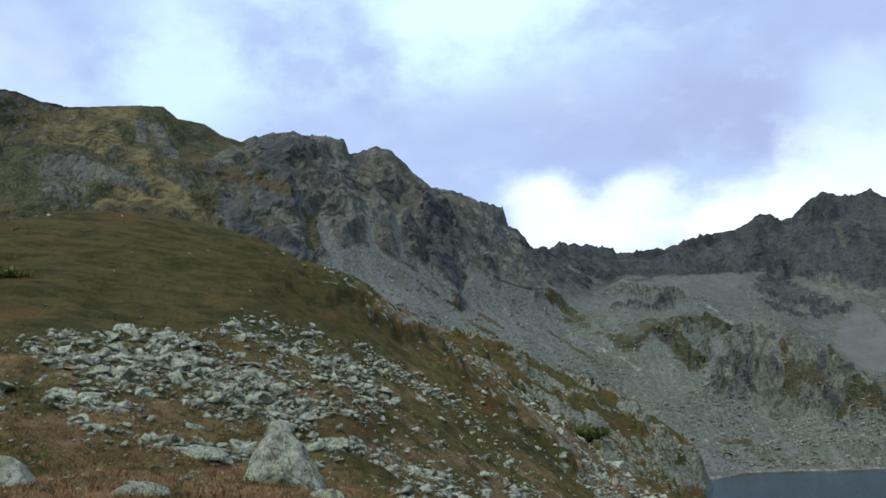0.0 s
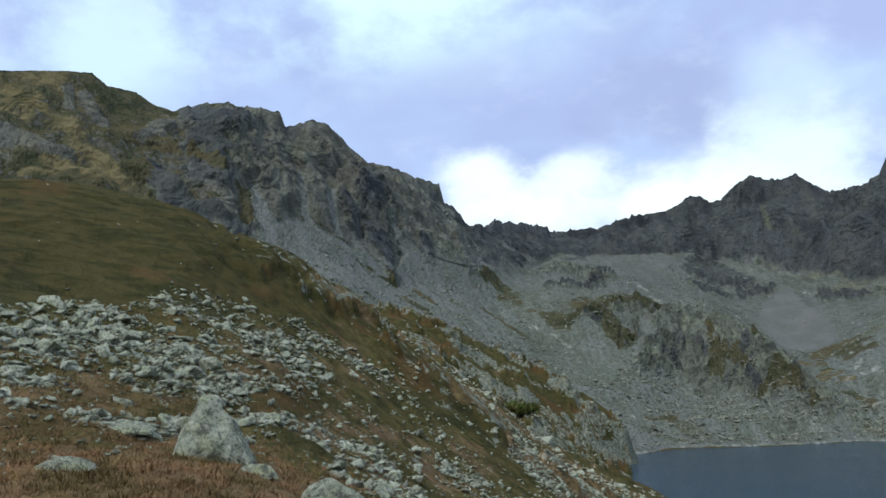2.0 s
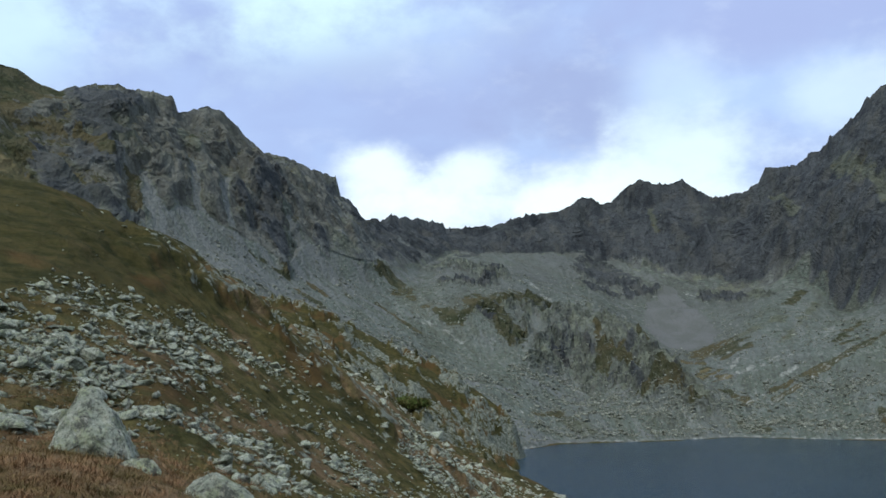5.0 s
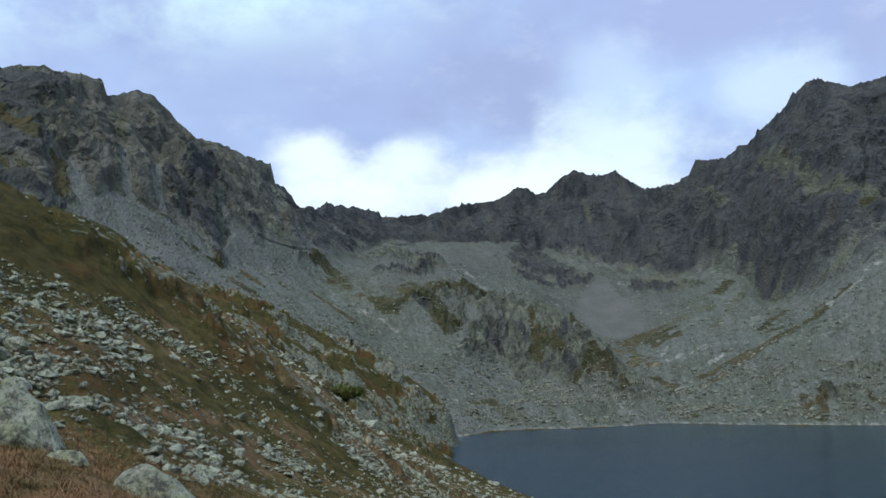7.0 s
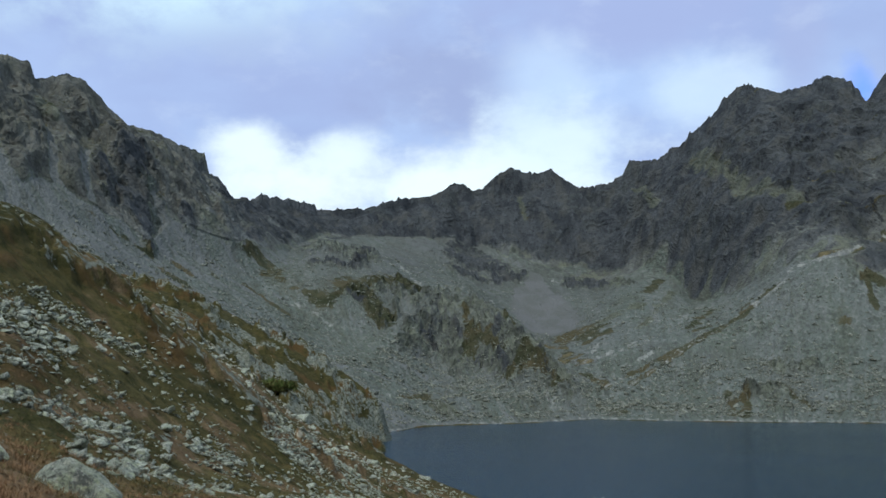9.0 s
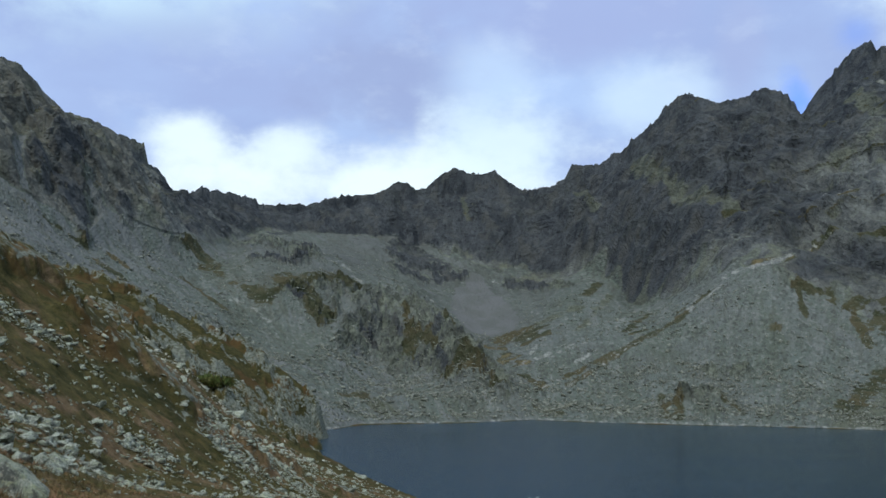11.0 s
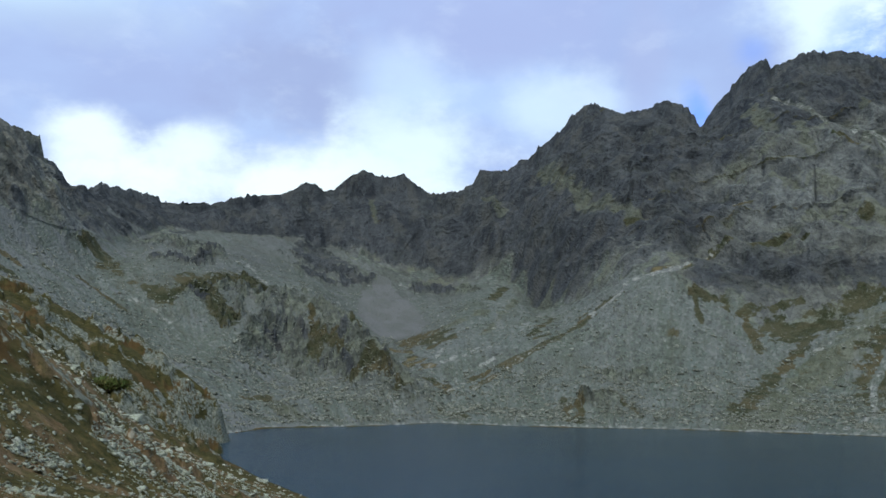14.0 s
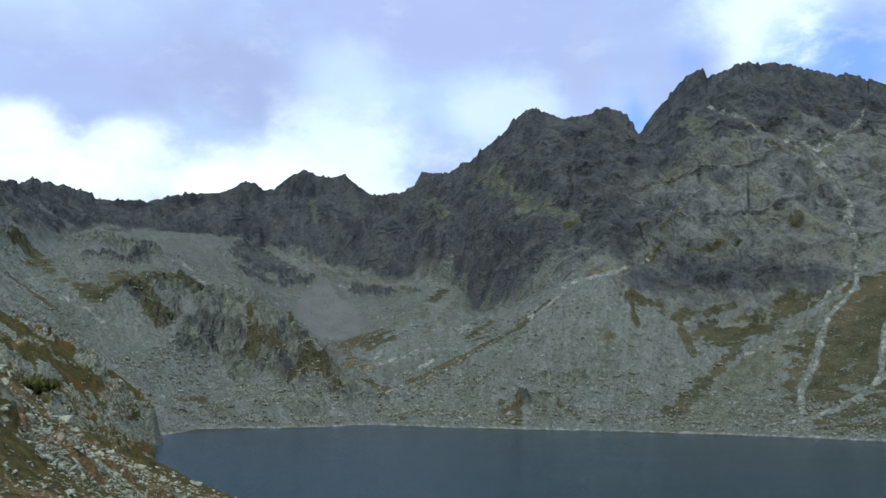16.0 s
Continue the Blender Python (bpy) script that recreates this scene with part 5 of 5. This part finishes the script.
def strew(spots, sizes, single, name, stuff_label, label, group, mat=BOULDER):
    """Stones over a stretch of ground: the largest to the eye are boulders of their own, the rest is one litter."""
    order = np.argsort(-sizes / (8 + np.hypot(spots[:, 0], spots[:, 1])))
    litter_of(name, spots[order[single:]], sizes[order[single:]], stuff_label, mat)
    for k in order[:single]:
        ob = new("boulder", BLOCKS[int(luck.integers(len(BLOCKS)))])
        ob.matrix_world = Matrix.LocRotScale(spots[k] - (0, 0, 0.05 * sizes[k]),
                                             Euler((luck.normal(0, 0.28), luck.normal(0, 0.28), luck.random() * 6.28)),
                                             Vector((1, 1, 1)) * sizes[k] * 1.05)
        tagged(ob, label, "boulder", group=group)


BEAR = np.broadcast_to(BEARINGS[None], GRID.shape[:2])
SEEN = (BEAR > -44) & (BEAR < 41)
PATCH = fbm(GRID[..., 0] / 16, GRID[..., 1] / 16, 0.5, 4, 87)
CLUMP = smooth_noise(GRID[..., 0] / 4.5, GRID[..., 1] / 4.5, 0.5, 95)

# the block field below the crest
field = (LITTER + (0.05 + 0.1 * ease(BEAR, -22, -17)) * (ZONE > 1.3) * (ZONE < 2.75 + 0.65 * ease(BEAR, -24, -20)) + (0.0015 + 0.02 * (ZONE > 3.5) * ease(BEAR, -28, -22)) * (ZONE > 2.9) * (ZONE < 4.1)) * SEEN * (0.08 + ease(CLUMP, -0.5, 0.35)) * (ZONE > 0.95)
spots = scatter(field, 15000)
sizes = np.clip(luck.lognormal(-0.95, 0.55, len(spots)), 0.14, 1.7)
strew(spots, sizes, 205, "block_field", "pale lichened granite blocks strewn over brown turf",
      "angular grey granite boulder spotted with pale lichen, lying in turf", "boulders of the block field")

near = ease(ZONE, 0.7, 1.0) * ease(ZONE, 2.9, 2.4) * SEEN * (0.25 + LITTER) * ease(CLUMP, -0.4, 0.4) / (300 + GRID[..., 0] ** 2 + GRID[..., 1] ** 2)
spots = scatter(near, 6500)
litter_of("loose_stones", spots, np.clip(luck.lognormal(-1.8, 0.4, len(spots)), 0.07, 0.4), "small grey stones lying in the turf between the blocks", BOULDER)


def ground_at(x, y):
    """Height of the near ground under a place."""
    c = column(math.degrees(math.atan2(x, y)))
    r = np.hypot(GRID[:MARKS[6], c, 0], GRID[:MARKS[6], c, 1])
    return float(np.interp(math.hypot(x, y), r, GRID[:MARKS[6], c, 2]))


def worn_rock(name, points, place, turn, label, cuts=3, rough=0.05, seed=1, sink=0.12):
    """A large rock: the hull of a few corners, its faces broken up and its edges worn."""
    bm = bmesh.new()
    for p in points:
        bm.verts.new(p)
    bmesh.ops.convex_hull(bm, input=list(bm.verts))
    bmesh.ops.bevel(bm, geom=list(bm.edges), offset=0.05, segments=2, affect="EDGES", clamp_overlap=True)
    bmesh.ops.triangulate(bm, faces=list(bm.faces))
    for k in range(cuts + 1):
        long = [e for e in bm.edges if e.calc_length() > 0.09]
        if not long:
            break
        bmesh.ops.subdivide_edges(bm, edges=long, cuts=1, use_grid_fill=False)
        bmesh.ops.triangulate(bm, faces=list(bm.faces))
    bm.normal_update()
    for v in bm.verts:
        q = v.co * 1.6 + Vector((seed * 3.1, 0, 0))
        v.co += v.normal * rough * (0.5 * noise.fractal(q, 1.1, 2.1, 6) + 0.9 * (0.5 - abs(noise.noise(q * 1.3))) + 0.25 * (0.4 - abs(noise.noise(Vector((q.x * 5, q.y * 5, q.z * 2))))))
    for f in bm.faces:
        f.smooth = False
    ob = part(name, bm, BOULDER)
    x, y = place
    ob.matrix_world = pose(x, y, ground_at(x, y) - sink, 0, 0, turn)
    return tagged(ob, label, "boulder")


worn_rock("boulder", [(-0.85, -0.5, 0), (0.95, -0.55, -0.1), (1.05, 0.5, 0), (-0.8, 0.6, 0), (-0.62, -0.42, 0.55), (-0.3, -0.2, 1.25),
                      (-0.14, 0.05, 1.6), (0.06, -0.05, 1.58), (0.12, 0.15, 1.45), (0.55, -0.32, 0.68), (0.8, 0.3, 0.6), (-0.6, 0.35, 0.7), (0.1, -0.62, 0.45)],
          (-9.75, 19.1), 26, "tall pointed grey boulder with green lichen standing in turf", 4, 0.1, 2)
worn_rock("boulder", [(-0.5, -0.3, 0), (0.5, -0.35, 0), (0.45, 0.35, 0), (-0.45, 0.3, 0), (-0.3, -0.1, 0.3), (0.25, -0.15, 0.34), (0.2, 0.2, 0.28)],
          (-8.25, 18.3), 20, "low pale boulder at the foot of the pointed boulder", 3, 0.04, 5)
worn_rock("boulder", [(-0.9, -0.5, 0), (0.7, -0.6, 0), (0.85, 0.5, 0), (-0.7, 0.6, 0), (-0.45, -0.2, 0.85), (0.3, -0.25, 0.7), (0.35, 0.3, 0.6), (-0.4, 0.3, 0.8)],
          (-13.4, 14.6), 40, "rounded grey boulder half sunk in rust-coloured grass", 3, 0.06, 7)
worn_rock("boulder", [(-0.75, -0.4, 0), (0.7, -0.45, 0), (0.75, 0.4, 0), (-0.7, 0.45, 0), (-0.45, -0.1, 0.42), (0.1, -0.2, 0.5), (0.45, 0.1, 0.4), (-0.2, 0.2, 0.45)],
          (-10.5, 15.0), 33, "low grey boulder with white lichen in dry grass", 3, 0.05, 9, 0.3)
worn_rock("boulder", [(-0.95, -0.5, 0), (0.95, -0.45, 0), (0.9, 0.5, 0), (-0.9, 0.5, 0), (-0.6, -0.1, 0.62), (-0.1, -0.2, 0.86), (0.5, 0.1, 0.5), (-0.2, 0.3, 0.8)],
          (-6.5, 18.3), 12, "broad low grey boulder in dry grass", 3, 0.05, 11)
worn_rock("boulder", [(-1.5, -0.6, 0), (1.4, -0.7, -0.1), (1.5, 0.6, 0), (-1.4, 0.7, 0), (-1.1, -0.3, 0.32), (0.9, -0.35, 0.26), (1.1, 0.3, 0.25), (-0.9, 0.4, 0.36)],
          (-17.1, 26.6), 24, "long flat pale slab of granite in turf", 3, 0.05, 13)
worn_rock("boulder", [(-0.9, -0.6, 0), (0.9, -0.5, 0), (0.8, 0.6, 0), (-0.85, 0.55, 0), (-0.6, -0.2, 0.85), (0.4, -0.3, 0.9), (0.6, 0.2, 0.6), (-0.3, 0.3, 0.95)],
          (-33.5, 45.8), 36, "squat grey boulder at the upper edge of the block field", 3, 0.05, 15, 0.5)

# stones of the lower slope, the saddle, the cape and the shore
slope = SEEN * (BEAR < 4) * (BEAR > -19) * ease(ZONE, 2.6, 3.2) * ease(ZONE, 5.6, 5.2) * (0.05 + ease(PATCH, 0.15, 0.5) + 0.7 * ease(ZONE, 3.95, 4.3)) * (GRID[..., 2] > 0.3)
spots = scatter(slope, 2600)
strew(spots, np.clip(luck.lognormal(-0.5, 0.5, len(spots)), 0.25, 2.2), 42, "hillside_stones", "grey stones in brown grass on the slope to the lake",
      "grey granite boulder in brown grass above the lake", "boulders of the lower slope")
strip = np.zeros(GRID.shape[:2])
for ox, oy, ex, ey, wide in PATH_STRIP + [(1, 257, 12, 231, 4), (12, 231, 22, 219, 4)]:
    strip = np.maximum(strip, ease(band_distance(GRID[..., 0], GRID[..., 1], ox, oy, ex, ey) / (wide * 3.2), 1.0, 0.2))
strip *= (ZONE < 7) * (ZONE > 4.5) * (GRID[..., 2] > 0.1)
spots = scatter(strip + 0.08 * SEEN * ease(ZONE, 5.2, 5.6) * ease(ZONE, 8.0, 7.8) * (BEAR < -1.5) * (GRID[..., 2] > 0.2), 900)
strew(spots, np.clip(luck.lognormal(0.1, 0.5, len(spots)), 0.5, 3.6), 42, "saddle_stones", "pale boulders along the path and the rocky cape",
      "pale granite boulder beside the path to the cape", "boulders of the saddle", PATH_STONE)
talus = SEEN * (GRID[..., 2] > 1.2) * ease(ZONE, 9.98, 10.05) * ease(ZONE, 13.9, 13.0) * (BEAR > -24) * (1 - COVER[..., 0]) * (1 - MOSS_AND_SHADE[..., 2]) * (0.15 + ease(PATCH, -0.2, 0.7)) * (0.35 + 1.6 * (ZONE < 11.6))
spots = scatter(talus, 30000)
litter_of("talus_stones", spots, np.clip(luck.lognormal(0.5, 0.5, len(spots)), 0.8, 6.0), "grey-green boulders of the talus above the far shore", TALUS)


def tufts(name, places, tall, blades, mat, label, category):
    """Clumps of bent blades as one object of kind stuff."""
    count = len(places) * blades
    a = luck.random(count) * 2 * math.pi
    base = np.repeat(places, blades, axis=0) + np.stack([luck.normal(0, 0.08, count), luck.normal(0, 0.08, count), np.full(count, -0.02)], -1)
    high = np.repeat(tall, blades) * luck.uniform(0.55, 1.1, count)
    lean = luck.uniform(0.5, 1.8, count) * high
    side = np.stack([-np.sin(a), np.cos(a), 0 * a], -1) * (0.004 + 0.011 * high)[:, None]
    out = np.stack([np.cos(a), np.sin(a), 0 * a], -1)
    mid = base + out * (0.35 * lean)[:, None] + np.stack([0 * a, 0 * a, 0.62 * high], -1)
    tip = base + out * lean[:, None] + np.stack([0 * a, 0 * a, high], -1)
    co = np.stack([base - side, base + side, mid + side * 0.8, mid - side * 0.8, tip], 1).reshape(-1, 3)
    k = (np.arange(count) * 5)[:, None, None]
    tri = (k + np.array([[0, 1, 2], [0, 2, 3], [3, 2, 4]])[None]).reshape(-1, 3)
    return tagged(new(name, mesh_of(name, co, tri, mat)), label, category, kind="stuff")


meadow = SEEN * ease(BEAR + 6 * CLUMP, -8, -20) * ease(ZONE, 0.35, 0.6) * ease(ZONE, 2.6, 1.7) * (0.25 + ease(CLUMP, -0.6, 0.5)) / (60 + GRID[..., 0] ** 2 + GRID[..., 1] ** 2)
spots = scatter(meadow, 15000)
tufts("dry_grass", spots, np.clip(luck.lognormal(-2.35, 0.4, len(spots)), 0.04, 0.22), 12, DRY_GRASS, "rust and straw coloured dry alpine grass", "grass")
hill = SEEN * (BEAR < -4) * np.maximum(ease(ZONE, 1.7, 2.3), ease(ZONE, 0.6, 1.0) * ease(BEAR, -24, -16)) * ease(ZONE, 4.15, 3.95) * (1 - LITTER) * (0.15 + ease(CLUMP, -0.3, 0.5)) / (400 + GRID[..., 0] ** 2 + GRID[..., 1] ** 2)
spots = scatter(hill, 20000)
tufts("hill_grass", spots, np.clip(luck.lognormal(-2.1, 0.35, len(spots)), 0.05, 0.22), 4, HILL_GRASS, "olive and brown tussocks on the hillside", "grass")


def dwarf_pine(place, wide, high, seed):
    """A creeping pine: stems that rise from the ground and a ragged mound of needle clumps."""
    rng = random.Random(seed)
    shrub = tagged(new("dwarf_pine"), "dark green creeping dwarf pine on the stony slope", "shrub")
    shrub.location = place
    bm = bmesh.new()
    tips = []
    for k in range(26):
        a, reach = rng.uniform(0, 6.28), rng.uniform(0.2, 1.0)
        end = Vector((math.cos(a) * wide * 0.5 * reach, math.sin(a) * wide * 0.32 * reach, high * (0.95 - 0.6 * reach * reach) * rng.uniform(0.6, 1.1)))
        knee = Vector((end.x * 0.6, end.y * 0.6, end.z * 0.3))
        tips.append((knee, end))
        for p, q, r0, r1 in ((Vector((end.x * 0.1, end.y * 0.1, -0.3)), knee, 0.07, 0.05), (knee, end, 0.05, 0.02)):
            axis = (q - p).to_track_quat("Z", "Y").to_matrix().to_4x4()
            bmesh.ops.create_cone(bm, cap_ends=True, segments=5, radius1=r0, radius2=r1, depth=(q - p).length,
                                  matrix=Matrix.Translation((p + q) / 2) @ axis)
    part("stems", bm, BARK, shrub)
    cos, tris = [], []
    for k in range(4200):
        knee, end = rng.choice(tips)
        c = knee.lerp(end, rng.uniform(0.25, 1.08)) + Vector((rng.gauss(0, 0.07 * wide), rng.gauss(0, 0.06 * wide), rng.gauss(0, 0.1 * high)))
        up = Vector((rng.gauss(0, 0.5), rng.gauss(0, 0.5), rng.uniform(0.4, 1))).normalized() * rng.uniform(0.035, 0.075) * (wide + 2)
        side = up.orthogonal().normalized() * up.length * rng.uniform(0.2, 0.4)
        side.rotate(Euler((0, 0, rng.uniform(0, 6.28))))
        n0 = len(cos)
        cos += [c - side, c + side, c + up]
        tris.append((n0, n0 + 1, n0 + 2))
    needles = new("foliage", mesh_of("foliage", np.array([v[:] for v in cos]), np.array(tris), PINE))
    needles.parent = shrub
    return shrub


bark_mat, m = material("pine_bark", 0.9)
m.put(m.surface.inputs["Base Color"], m.mix(m.noise(m.place, 8.0, 4), (0.06, 0.04, 0.028), (0.14, 0.1, 0.075)))
BARK = bark_mat


def surface_at(x, y):
    c = column(math.degrees(math.atan2(x, y)))
    r = np.hypot(GRID[:MARKS[8], c, 0], GRID[:MARKS[8], c, 1])
    return float(np.interp(math.hypot(x, y), r, GRID[:MARKS[8], c, 2]))


for x, y, wide, high in ((-35.6, 252.3, 12.5, 3.0), (-52, 55.5, 4.6, 1.0)):
    dwarf_pine((x, y, surface_at(x, y) - (0.1 if y > 200 else 0.55)), wide, high, int(x * 7))

# two large blocks beside the path to the cape
for x, y, size, turn, label in ((-28.5, 245.4, 6.0, 0.6, "large rounded grey boulder with a shaded face beside the path"),
                                (-33.4, 247.6, 2.6, 2.1, "pale angular boulder below the dwarf pine beside the path")):
    rock = new("boulder", BLOCKS[int(size)])
    rock.matrix_world = Matrix.LocRotScale(Vector((x, y, surface_at(x, y) - 0.08 * size)), Euler((0.1, -0.15, turn)), Vector((1, 1, 1.35)) * size)
    tagged(rock, label, "boulder")
